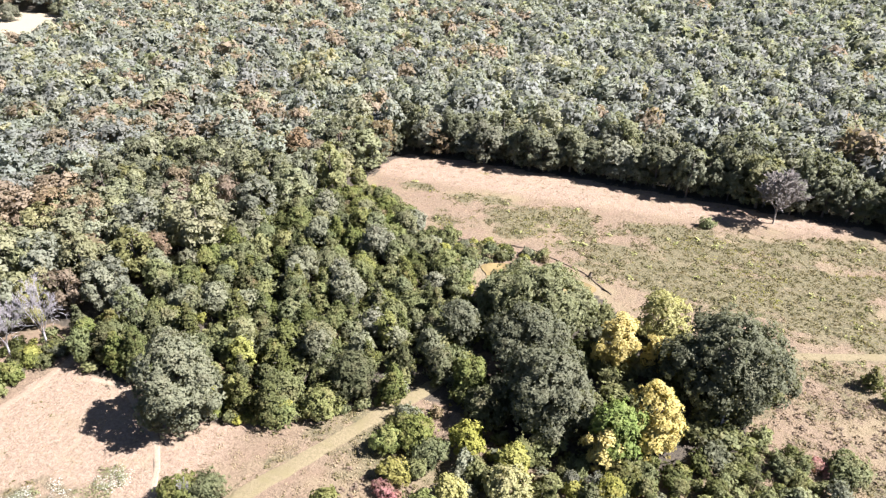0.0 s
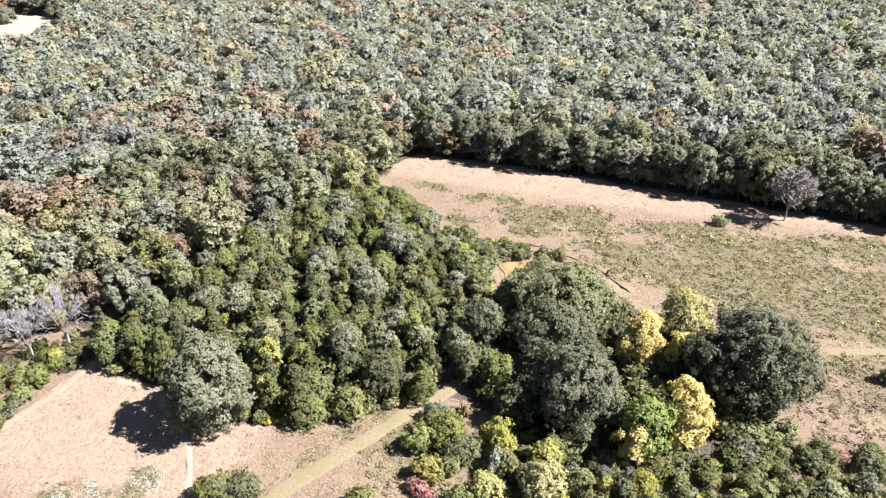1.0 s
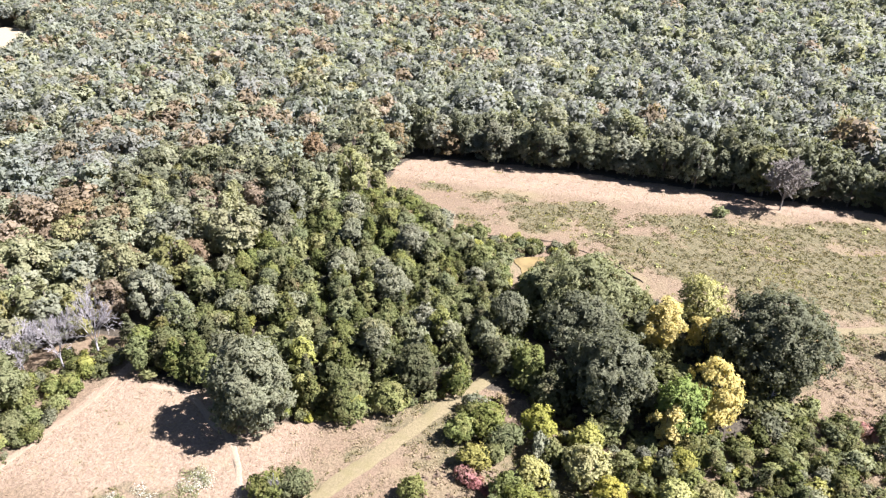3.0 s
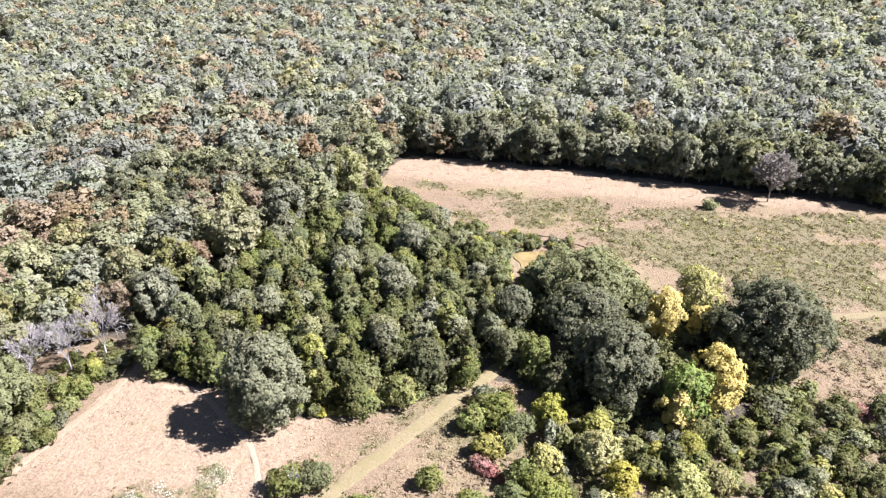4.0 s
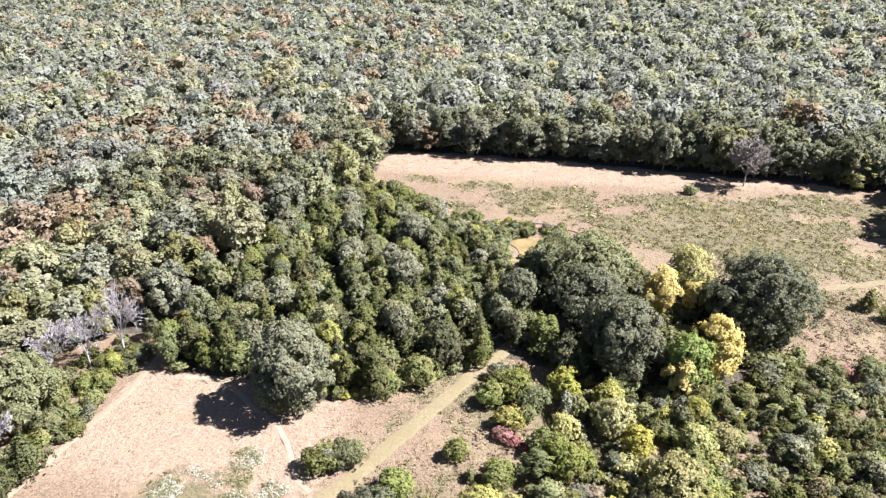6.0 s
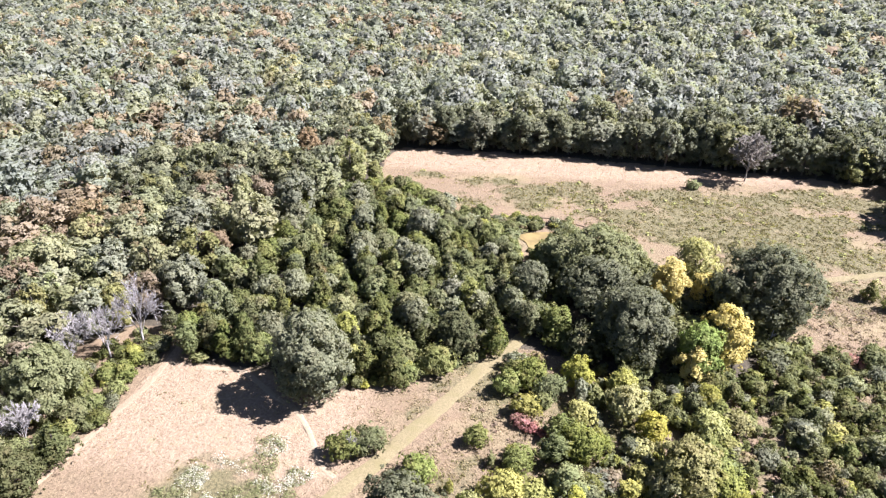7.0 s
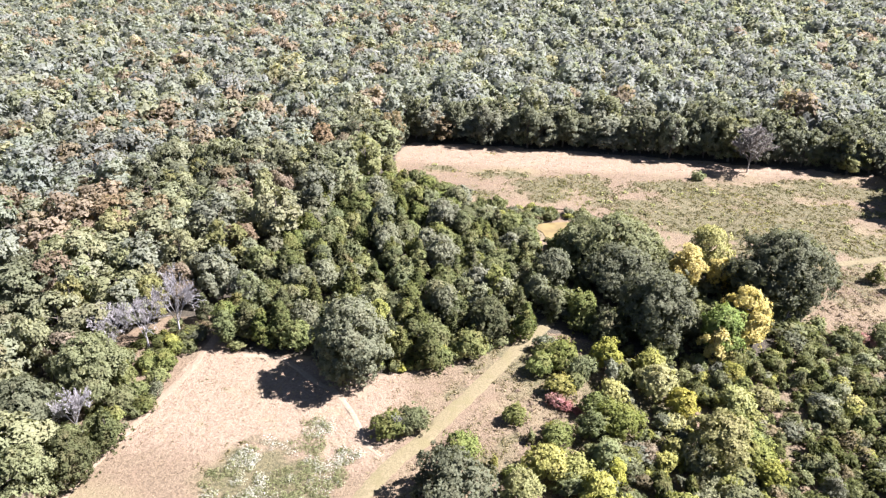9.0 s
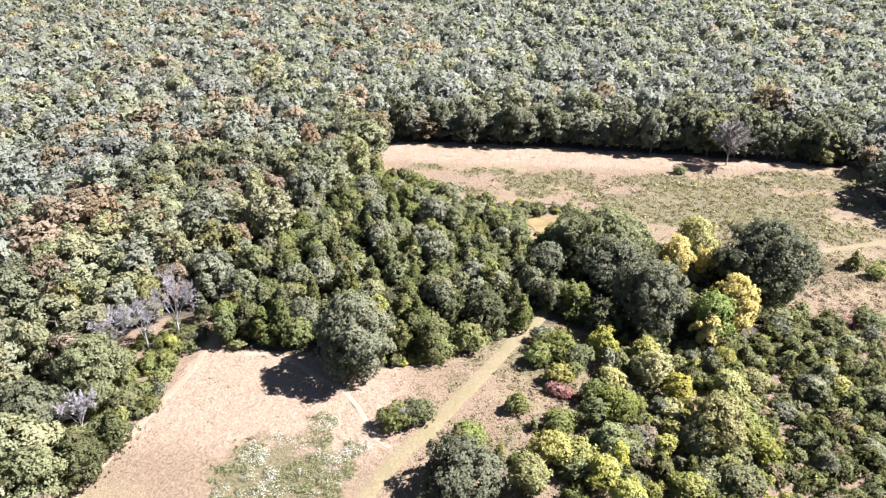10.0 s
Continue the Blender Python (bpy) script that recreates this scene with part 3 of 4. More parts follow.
NAMES = {"oak": ("oak_tree", "green broad-crowned oak tree", "tree"), "dark_oak": ("oak_tree", "large dark green oak tree with a dense crown", "tree"),
         "pale_oak": ("oak_tree", "pale green oak tree", "tree"), "lone_oak": ("oak_tree", "lone oak tree", "tree"),
         "grey_oak": ("oak_tree", "grey-green rounded oak tree", "tree"), "cedar": ("cedar_tree", "dark olive-green red cedar tree", "tree"),
         "light": ("locust_tree", "yellow-green small broadleaf tree among the scrub", "tree"), "yellow": ("maple_tree", "bright yellow autumn maple tree", "tree"),
         "pale": ("ash_tree", "thin pale-yellow autumn ash tree", "tree"), "green": ("maple_tree", "fresh green maple tree beside the yellow maples", "tree"),
         "shrub": ("shrub", "low rounded olive-green shrub in the dry grass", "shrub"), "red": ("sumac_shrub", "red-leaved sumac shrub in the dry grass", "shrub"),
         "thicket": ("young_tree", "young green broadleaf tree in the thicket", "tree"), "lime": ("locust_tree", "yellow-green tree of the woods", "tree"), "brown": ("oak_tree", "oak tree with russet autumn leaves", "tree")}


def plant(kind, x, y, r, H, seed, shape="dome", label="", group="", card=None, low=0.1, lump=0, called=""):
    """One tree or shrub: an empty at its foot, its trunk and its crown."""
    rng = np.random.default_rng(seed)
    name, text, cat = NAMES[kind]
    ob = tagged(new(called or name), label or text, "shrub" if called == "shrub" else cat, group)
    ob.location = (x, y, gz(x, y))
    small = cat == "shrub"
    z0 = 0.05 * H if small else (0.03 * H if shape == "cone" else low * H)
    if lump:
        V, T, N = leafy(rng, r, z0, H, "wood", 22, 0.31, 0.48, card, 1.25, loose=0.16, gaps=0.14, below=-0.25, whole=1.5, ragged=0.25)
    elif shape == "cone":
        V, T, N = leafy(rng, r, z0, H, "cone", int(14 + 4 * r), 0.44, 0.30, card or 0.25, 1.35, loose=0.3, gaps=0.16, rough=0.65, ragged=0.6)
    elif kind == "lone_oak":
        V, T, N = leafy(rng, r, z0, H, "dome", 42, 0.27, 0.42, 0.27, 1.5, loose=0.22, gaps=0.12, ragged=0.5)
    elif kind in ("yellow", "pale"):
        V, T, N = leafy(rng, r, z0, H, "dome", int(10 + 3 * r), 0.33, 0.5, card or 0.27, 1.5 if kind == "yellow" else 1.0, loose=0.45, gaps=0.25)
    elif r >= 4.2:
        V, T, N = leafy(rng, r, z0, H, "dome", int(12 + 2.2 * r), 0.38 - 0.008 * r, 0.5 if r < 7 else 0.58, card or 0.29, 1.5, loose=0.3, gaps=0.2, ragged=0.5)
    elif small or called == "shrub":
        V, T, N = leafy(rng, r, z0, H, "dome", int(7 + 5 * r), 0.44, 0.24 if r < 2 else 0.3, card or 0.22, 1.25, loose=0.6, gaps=0.18, ragged=0.7)
    else:
        V, T, N = leafy(rng, r, z0, H, shape, int(8 + 4 * r), 0.42, 0.36, card or 0.27, 1.35, loose=0.4, gaps=0.16, ragged=0.55)
    if called == "shrub":
        V[:, 0] *= rng.uniform(0.75, 1.4)
        V[:, 1] *= rng.uniform(0.75, 1.4)
        V[:, 0] += rng.normal(0, 0.22) * V[:, 2]
    part("crown", mesh_of("crown", V, T, [kind], normals=N), ob)
    tv, tt = trunk_arrays(rng, H, r, 0.022 * H + 0.03, 3 if small or r < 2.6 else 7)
    part("trunk", mesh_of("trunk", tv, tt, ["bark"], flat=False), ob)
    return ob


def plant_bare(name, text, x, y, r, H, seed, wood="dead_wood", depth=6, fine=0.03, leader=0):
    rng = np.random.default_rng(seed)
    ob = tagged(new(name), text, "tree")
    ob.location = (x, y, gz(x, y))
    (tv, tt), limbs = bare_arrays(rng, H, r, depth, fine, leader)
    part("trunk", mesh_of("trunk", tv, tt, [wood], flat=False), ob)
    for bv, bt in limbs:
        part("limb", mesh_of("limb", bv, bt, [wood]), ob)
    return ob


TAKEN = []


def plants(kind, rows, shape="dome", group="", label="", tall=0.9, low=0.06):
    for i, (x, y, r, H) in enumerate(rows):
        TAKEN.append((x, y, r))
        plant(kind, x, y, r, H * tall, int(abs(x) * 131 + y * 17) + i, shape, label, group, low=low)


plants("lone_oak", [(-58.5, 58.4, 6.2, 16.4)], label="lone grey-green oak tree at the edge of the dry field", low=0.0)
plants("pale_oak", [(-14.6, 97.4, 8.7, 13.7), (-21.5, 96.0, 4.6, 12)], label="broad green oak tree by the pond")
plants("dark_oak", [(-14.2, 86.6, 6.7, 13), (-9.1, 75.4, 6.9, 15.5), (15.2, 90.0, 9.0, 17.0), (-26.4, 89.0, 3.5, 10)])
plants("yellow", [(5.3, 76.2, 4.4, 12.5), (-0.6, 69.4, 2.4, 8.6), (-1.4, 92.2, 4.1, 11), (5.0, 92.4, 3.3, 8.6)])
plants("pale", [(4.4, 101.5, 4.8, 10.5)])
plants("green", [(0.6, 72.6, 3.9, 11.2)])
plants("cedar", [(-31.6, 72.4, 2.3, 8.5), (-78.8, 66.6, 2.9, 8.6), (-75.8, 65.6, 2.8, 7.6), (-72.8, 66.6, 3.0, 8.8), (-17.3, 72.7, 3.5, 8), (-91.3, 34.2, 4.1, 9), (37, 100.7, 1.7, 4.8), (-89.5, 40.1, 2.7, 7.5),
                 (-51.5, 63.2, 2.4, 8), (-46.9, 63.2, 3.0, 8), (-88.5, 70.8, 1.9, 6.5)], "cone", "cedars at the field's edge")
plants("cedar", [(-37.9, 71.7, 3.9, 8.6)], "dome")
plants("pale_oak", [(-97.1, 49.5, 6.1, 12.7), (-94.6, 29.4, 4.5, 10.5)], label="pale green oak tree at the edge of the woods")
plants("dark_oak", [(-101.5, 40.5, 4.8, 12), (-40.2, 34.8, 5.7, 9.5)])
plants("light", [(-31.2, 36.7, 2.8, 6.5), (-28.1, 42, 3.0, 5.7), (-21.4, 37.9, 2.6, 6), (-4.2, 48.4, 4.5, 9), (-10.9, 60.5, 3.2, 6.5), (-18.2, 66.6, 2.7, 6.2), (-11.4, 64.6, 2.5, 5.6), (-7.6, 56.2, 2.6, 5.5), (0.2, 58.3, 2.7, 5), (4.5, 60, 2.2, 4.2)])
plants("shrub", [(-50.4, 46.9, 2.3, 4), (-47.2, 48.1, 2.6, 4), (-32.4, 51.9, 1.9, 3.3), (-40.3, 66.8, 3.1, 4.7), (-69.3, 64.5, 2.7, 6.1), (-39.4, 44.4, 2.5, 3), (-17.4, 51.1, 3.1, 6),
                 (40.1, 97.7, 1.9, 3), (30.9, 79.4, 3, 3.4), (-91.6, 47.5, 2.4, 4.0), (-89.6, 57.6, 2.0, 3.4), (-28.6, 63.4, 2.4, 4.2), (-25.2, 65.6, 2.8, 5.2), (-22.3, 63.2, 2.4, 4.6), (-27.6, 66.8, 2.2, 3.6), (-23.4, 60.4, 1.8, 3.2), (-26.6, 48, 2.4, 3.5), (-55.7, 62.2, 2.4, 2.6), (-45.9, 63.4, 2.8, 2.5), (12, 147.6, 1.9, 1.6)])
plants("grey_oak", [(-366, 308, 6.5, 11), (-354, 331, 4.0, 9)], label="round tree standing in the far hay field")
plants("thicket", [(-31.2, 104.4, 2.0, 4.8), (-32.4, 107.6, 2.0, 4.6), (-32.6, 110.6, 1.6, 3.4), (-25.2, 101, 2.0, 5.5), (-23.0, 102.6, 2.4, 8.0), (-33.0, 104, 2.4, 5.5), (-31.6, 108.5, 2.0, 5.0), (-31.2, 101, 2.2, 6), (-32.2, 113, 2.1, 4.4), (-29.6, 119, 1.6, 2.8), (-21.2, 102.6, 2.4, 8.2), (-24.8, 101.8, 2.2, 7.0)])
plants("pale_oak", [(-20.4, 105.4, 3.3, 9.5), (-17.0, 105.6, 3.2, 7.5)], label="young oak tree on the bank of the pond")
plants("light", [(-56.7, 71.4, 2.0, 7.0)], label="yellow-leaved young tree in the thicket")
plants("red", [(-26.4, 56.2, 1.5, 2.0), (-24.6, 55.4, 1.1, 1.5), (-23.0, 54.6, 0.9, 1.3), (27.2, 80.2, 1.3, 1.6), (28.6, 78.8, 0.9, 1.2), (-39.3, 67.2, 0.8, 1.6)])
plants("shrub", [(-91.3, 45, 1.8, 2.8), (-95, 39, 2.6, 4), (-90.3, 50.3, 1.9, 3.0), (-88.9, 53.6, 1.9, 2.8), (-89.6, 61.2, 1.5, 2.4), (-95, 53, 3, 4), (-97.5, 56, 2.5, 3.2), (-92, 57, 2.2, 2.6), (-100, 47, 2.5, 3)],
       label="olive-green shrub along the worn path at the woods edge")
plants("shrub", [(-54.5, 60.9, 1.0, 1.4), (-52.2, 61.0, 1.3, 1.8), (-49.8, 61.6, 1.1, 1.5), (-48.0, 62.0, 1.2, 1.7), (-43.6, 64.3, 1.2, 1.6), (-42.2, 65.3, 1.0, 1.3), (-37.6, 68.0, 1.1, 1.5), (-35.4, 69.8, 1.2, 1.6), (-33.6, 71.2, 0.9, 1.2)],
       group="bushes along the thicket", label="small olive-green bush along the edge of the thicket")
plants("light", [(-53.4, 64.5, 1.8, 5.5), (-51.0, 60.9, 0.9, 1.2), (-46.2, 62.4, 1.0, 1.4), (-39.0, 67.3, 1.0, 1.4)], label="yellow-green bush along the edge of the thicket")
plants("grey_oak", [(-50.1, 109.3, 3.8, 8.5), (-48.3, 92.1, 3.3, 9)])
TAKEN += [(-31, 58.5, 3.5), (-13, 112.5, 6), (-20.3, 84.4, 4.5), (-23, 112, 7), (-24.6, 54.6, 4.5), (-29, 103, 6), (-29.5, 96, 3), (-95, 56, 4), (-91, 60, 5), (-89.5, 66.3, 4), (-93.6, 62.2, 3), (-99.4, 60.1, 3), (-96.5, 43.3, 1), (-88, 62, 3), (-92, 66, 3)]
plant_bare("bare_tree", "leafless grey-brown tree standing alone in the meadow", 25.7, 154.6, 6.3, 13.4, 5, "twig", 6, 0.065, leader=26)
plant_bare("dead_tree", "dead weathered grey tree at the woods edge", -91.0, 66.0, 5.2, 14, 6, fine=0.026)
plant_bare("dead_tree", "dead weathered grey tree at the woods edge", -94.8, 62.0, 4.6, 11.5, 7, fine=0.026)
plant_bare("dead_tree", "dead grey tree leaning over the scrub", -99.8, 59.2, 4.8, 10, 8, fine=0.026)
plant_bare("dead_tree", "small dead grey tree among the cedars", -94.8, 41.2, 3.2, 8.5, 9, fine=0.04)


# ---- woods and scrub ----
def scatter(rng, x0, x1, y0, y1, gap, stray=0.42):
    """Jittered places, about a gap apart."""
    xs, ys = np.meshgrid(np.arange(x0, x1, gap), np.arange(y0, y1, gap * 0.87))
    xs = xs + (np.arange(len(ys)) % 2)[:, None] * gap / 2
    return (xs + rng.uniform(-stray, stray, xs.shape) * gap).ravel(), (ys + rng.uniform(-stray, stray, ys.shape) * gap).ravel()


def clear_of_taken(x, y, k=0.8):
    ok = np.ones(len(x), bool)
    for a, b2, r in TAKEN:
        ok &= (x - a) ** 2 + (y - b2) ** 2 > (k * r + 1.2) ** 2
    return ok


def grow_fields(x, y):
    return inside(MEADOW, x, y) | inside(FIELD, x, y) | inside(SCRUB, x, y) | inside(FAR_FIELD, x, y)


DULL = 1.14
# greyer and bluer than the near trees: distance haze is put into these colours
HAZY_TINTS = {"grey": (0.190, 0.194, 0.164), "green": (0.182, 0.190, 0.142), "dark": (0.160, 0.167, 0.138), "lime": (0.212, 0.212, 0.132), "brown": (0.215, 0.165, 0.108), "gold": (0.25, 0.228, 0.125)}


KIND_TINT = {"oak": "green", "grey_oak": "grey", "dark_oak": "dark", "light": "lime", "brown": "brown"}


def kind_at(rng, x, y):
    """The mix of autumn colours over the woods: russet and yellow-green stands among the grey-green."""
    russet = 0.13 if x < -70 else 0.04
    for a, b2, c, d in ((-146, 152, 13, 0.8), (-134, 157, 12, 0.7), (-119, 172, 11, 0.6), (-140, 131, 12, 0.55), (-124, 92, 13, 0.85), (-130, 109, 12, 0.6), (-112, 118, 8, 0.4), (-118, 145, 9, 0.45), (-100, 149, 6, 0.7), (-91, 130, 5, 0.6), (-147, 200, 10, 0.3), (-116, 90, 6, 0.7)):
        russet = max(russet, d * math.exp(-((x - a) ** 2 + (y - b2) ** 2) / c ** 2))
    lime = 0.16
    for a, b2, c, d in ((-252, 245, 30, 0.5), (-97, 91, 8, 0.8), (-102, 75, 8, 0.8), (-231, 234, 18, 0.5), (-200, 190, 50, 0.35), (42, 201, 10, 0.6), (-68, 137, 7, 0.7), (-20, 221, 9, 0.6), (-150, 175, 30, 0.3)):
        lime = max(lime, d * math.exp(-((x - a) ** 2 + (y - b2) ** 2) / c ** 2))
    if x > -75 and y > 158:
        russet *= 0.5
    u = rng.uniform()
    if u < russet:
        return "brown"
    if u < russet + lime * 0.8:
        return "light"
    if u > 0.99:
        return "gold"
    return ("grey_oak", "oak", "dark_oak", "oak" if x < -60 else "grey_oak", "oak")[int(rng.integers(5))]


WOOD_TREES = {}


def wood_tree(kind, x, y, s, h, turn, rng):
    """A tree of the near woods, one of a few shapes of its kind."""
    k = (kind, int(rng.integers(3)))
    m = pose(x, y, gz(x, y), 0, 0, turn) @ Matrix.Diagonal((s, s, h, 1))
    if k not in WOOD_TREES:
        ob = plant(kind, 0, 0, 3.7, 11.0, 4000 + 7 * len(WOOD_TREES), "dome", {"brown": "russet oak tree of the woods", "lime": "yellow-green tree of the woods", "grey_oak": "grey-green oak tree of the woods"}.get(kind, "green oak tree of the woods"), "trees of the near woods", card=0.42, low=0.05, lump=1)
        ob.matrix_world = m
        WOOD_TREES[k] = ob
    else:
        copy_thing(WOOD_TREES[k], m).scale = (s, s, h)


def woods():
    rng = np.random.default_rng(11)
    x, y = scatter(rng, -540, 250, 14, 462, 6.0, 0.34)
    left, right = np.minimum(-1.27 * y - 22, -0.78 * y - 82), np.maximum(0.27 * y, 0.54 * y - 24) + 24
    ok = (x > left) & (x < right) & ~grow_fields(x, y) & ~inside(THICKET, x, y) & ~inside(EDGE, x, y) & clear_of_taken(x, y, 1.0) & (((x - POND[0]) / 16) ** 2 + ((y - POND[1]) / 9) ** 2 > 1)
    ok &= ~((x > -34) & (x < 60) & (y < 122)) & ~((x > -66) & (x < -20) & (y > 100) & (y < 158))
    # the dark crease of a stream valley far to the north-east
    ok &= np.abs(y - (436 - 0.72 * x)) > 7
    x, y = x[ok], y[ok]
    mid = [leafy(np.random.default_rng(80 + i), 3.7, 1.2, 11.0, "wood", 15, 0.34, 0.8, 0.66, 1.15, loose=0.16, gaps=0.1, below=-0.2, top=0.25, grain=0.25, whole=1.5, ragged=0.25) for i in range(8)]
    far = [leafy(np.random.default_rng(50 + i), 3.9, 2.0, 11.0, "wood", 13, 0.36, 1.0, 0.9, 1.0, loose=0.14, gaps=0.05, below=-0.1, top=0.35, rough=0.35, grain=0.2, whole=1.6, ragged=0.2) for i in range(8)]
    rim = [leafy(np.random.default_rng(20 + i), 3.9, 2.0, 11.0, "wood", 10, 0.40, 1.35, 1.3, 0.9, loose=0.14, gaps=0.04, below=-0.1, top=0.4, rough=0.3, grain=0.2, whole=1.6, ragged=0.15) for i in range(8)]
    V, T, N, C, n = [], [], [], [], 0
    for a, b2 in zip(x, y):
        kind = kind_at(rng, a, b2)
        s, h, ang = 0.74 + 0.62 * rng.uniform() ** 1.3, rng.uniform(0.72, 1.15), rng.uniform(0, 6.28)
        h *= 0.75 + 0.25 * s
        if b2 > 157:
            h *= 1.12
        if (-126 < a < -60 and b2 < 138 or -88 < a < -60 and b2 < 170) and kind != "gold" or (b2 > 155 and b2 < 176 and -72 < a < 62):
            # darker leaves paint in the shade on the woods' meadow-facing side
            if b2 > 155 and rng.uniform() < 0.3:
                kind = "dark_oak"
            wood_tree("lime" if kind in ("gold", "light") else kind, a, b2, s, h, math.degrees(ang), rng)
            continue
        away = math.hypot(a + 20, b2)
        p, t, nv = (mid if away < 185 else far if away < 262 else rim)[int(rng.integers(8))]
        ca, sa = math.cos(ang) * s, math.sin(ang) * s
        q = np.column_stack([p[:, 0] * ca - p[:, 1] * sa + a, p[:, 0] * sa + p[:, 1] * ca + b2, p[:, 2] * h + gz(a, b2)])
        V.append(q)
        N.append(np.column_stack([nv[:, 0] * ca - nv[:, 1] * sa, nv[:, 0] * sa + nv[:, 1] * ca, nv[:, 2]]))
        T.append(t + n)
        # leaf colour of the tree, painted haze included
        tint = DULL * (0.86 * np.array(HAZY_TINTS[KIND_TINT.get(kind, kind)]) + 0.14 * np.array(HAZY_TINTS["green"])) * rng.uniform(0.84, 1.14) * rng.uniform(0.98, 1.02, 3)
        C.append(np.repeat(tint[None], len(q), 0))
        n += len(q)
    for i in range(30):
        a = -66 + 4.3 * i + rng.uniform(-0.8, 0.8)
        b2 = float(np.interp(a, [-67, -42, -17, 6, 26, 44, 61], [166, 167, 165, 162, 160, 158.5, 157])) + rng.uniform(2.2, 3.8)
        s = rng.uniform(0.75, 1.35)
        # dark oaks in this edge row paint the same shade
        wood_tree(("dark_oak", "grey_oak", "oak", "dark_oak", "grey_oak", "brown" if i == 10 else "grey_oak")[i % 6], a, b2 + 1.2 * (s - 0.75), s, rng.uniform(0.75, 1.2), rng.uniform(0, 360), rng)
    V, T, C, N = np.concatenate(V), np.concatenate(T), np.concatenate(C), unit(np.concatenate(N))
    tagged(new("woods", mesh_of("woods", V, T, ["woods"], tint=C, normals=N)), "dense mixed oak woods turning russet and yellow in autumn, distance haze in the leaf colours", "woods", kind="stuff")


woods()


def thicket():
    rng = np.random.default_rng(21)
    x, y = scatter(rng, -90, -18, 60, 140, 4.3)
    ok = inside(THICKET, x, y) & clear_of_taken(x, y, 0.75)
    tall = smooth(-2, 16, 124 - y - 0.55 * (x + 50))
    for i, (a, b2, t) in enumerate(zip(x[ok], y[ok], tall[ok])):
        u = rng.uniform()
        if u < 0.46:
            plant("cedar", a, b2, rng.uniform(1.6, 2.8), rng.uniform(3.5, 7.6) * (0.6 + 0.4 * t), 900 + i, "cone", group="cedars of the thicket")
        elif u < 0.9:
            plant("thicket" if u < 0.84 else "oak", a, b2, rng.uniform(1.8, 3.1), rng.uniform(3.5, 7.5) * (0.6 + 0.4 * t), 900 + i, "dome", "young green broadleaf tree in the thicket", "young trees of the thicket", called="young_tree")
        elif u < 0.95:
            plant("grey_oak", a, b2, rng.uniform(2.0, 3.2), rng.uniform(5, 7.5), 900 + i, "dome", "young grey-green tree in the thicket", "young trees of the thicket", called="young_tree")
        else:
            plant("lime", a, b2, rng.uniform(1.8, 2.8), rng.uniform(4, 6.5), 900 + i, "dome", "yellow-green young tree in the thicket", "young trees of the thicket", called="young_tree")


thicket()


def bushes(name, label, rows, leaf=0.2):
    """Many small bushes of a tangle, as one mesh: (kind tint, x, y, r, H)."""
    rng = np.random.default_rng(len(rows))
    V, T, N, C, n = [], [], [], [], 0
    for tint, x, y, r, H in rows:
        v, t, nv = leafy(rng, r, 0.05 * H, H, "dome", int(5 + r * 5), 0.45, 0.22, leaf, 1.2, loose=0.6, gaps=0.15, ragged=0.8)
        v = v * np.array([rng.uniform(0.75, 1.5), rng.uniform(0.75, 1.5), 1.0])
        v[:, :2] += rng.normal(0, 0.25, 2) * v[:, 2:]
        V.append(v + np.array([x, y, gz(x, y)]))
        T.append(t + n)
        N.append(nv)
        C.append(np.repeat((0.8 * np.array(tint) * rng.uniform(0.75, 1.25))[None], len(v), 0))
        n += len(v)
    tagged(new(name, mesh_of(name, np.concatenate(V), np.concatenate(T), ["brush"], tint=np.concatenate(C), normals=np.concatenate(N))), label, "shrubs", kind="stuff")


BUSH = {"shrub": (0.185, 0.188, 0.080), "oak": (0.180, 0.190, 0.085), "light": (0.275, 0.275, 0.075), "grey_oak": (0.20, 0.204, 0.125), "cedar": (0.125, 0.135, 0.045), "brown": (0.215, 0.178, 0.100), "dark_oak": (0.15, 0.155, 0.09)}


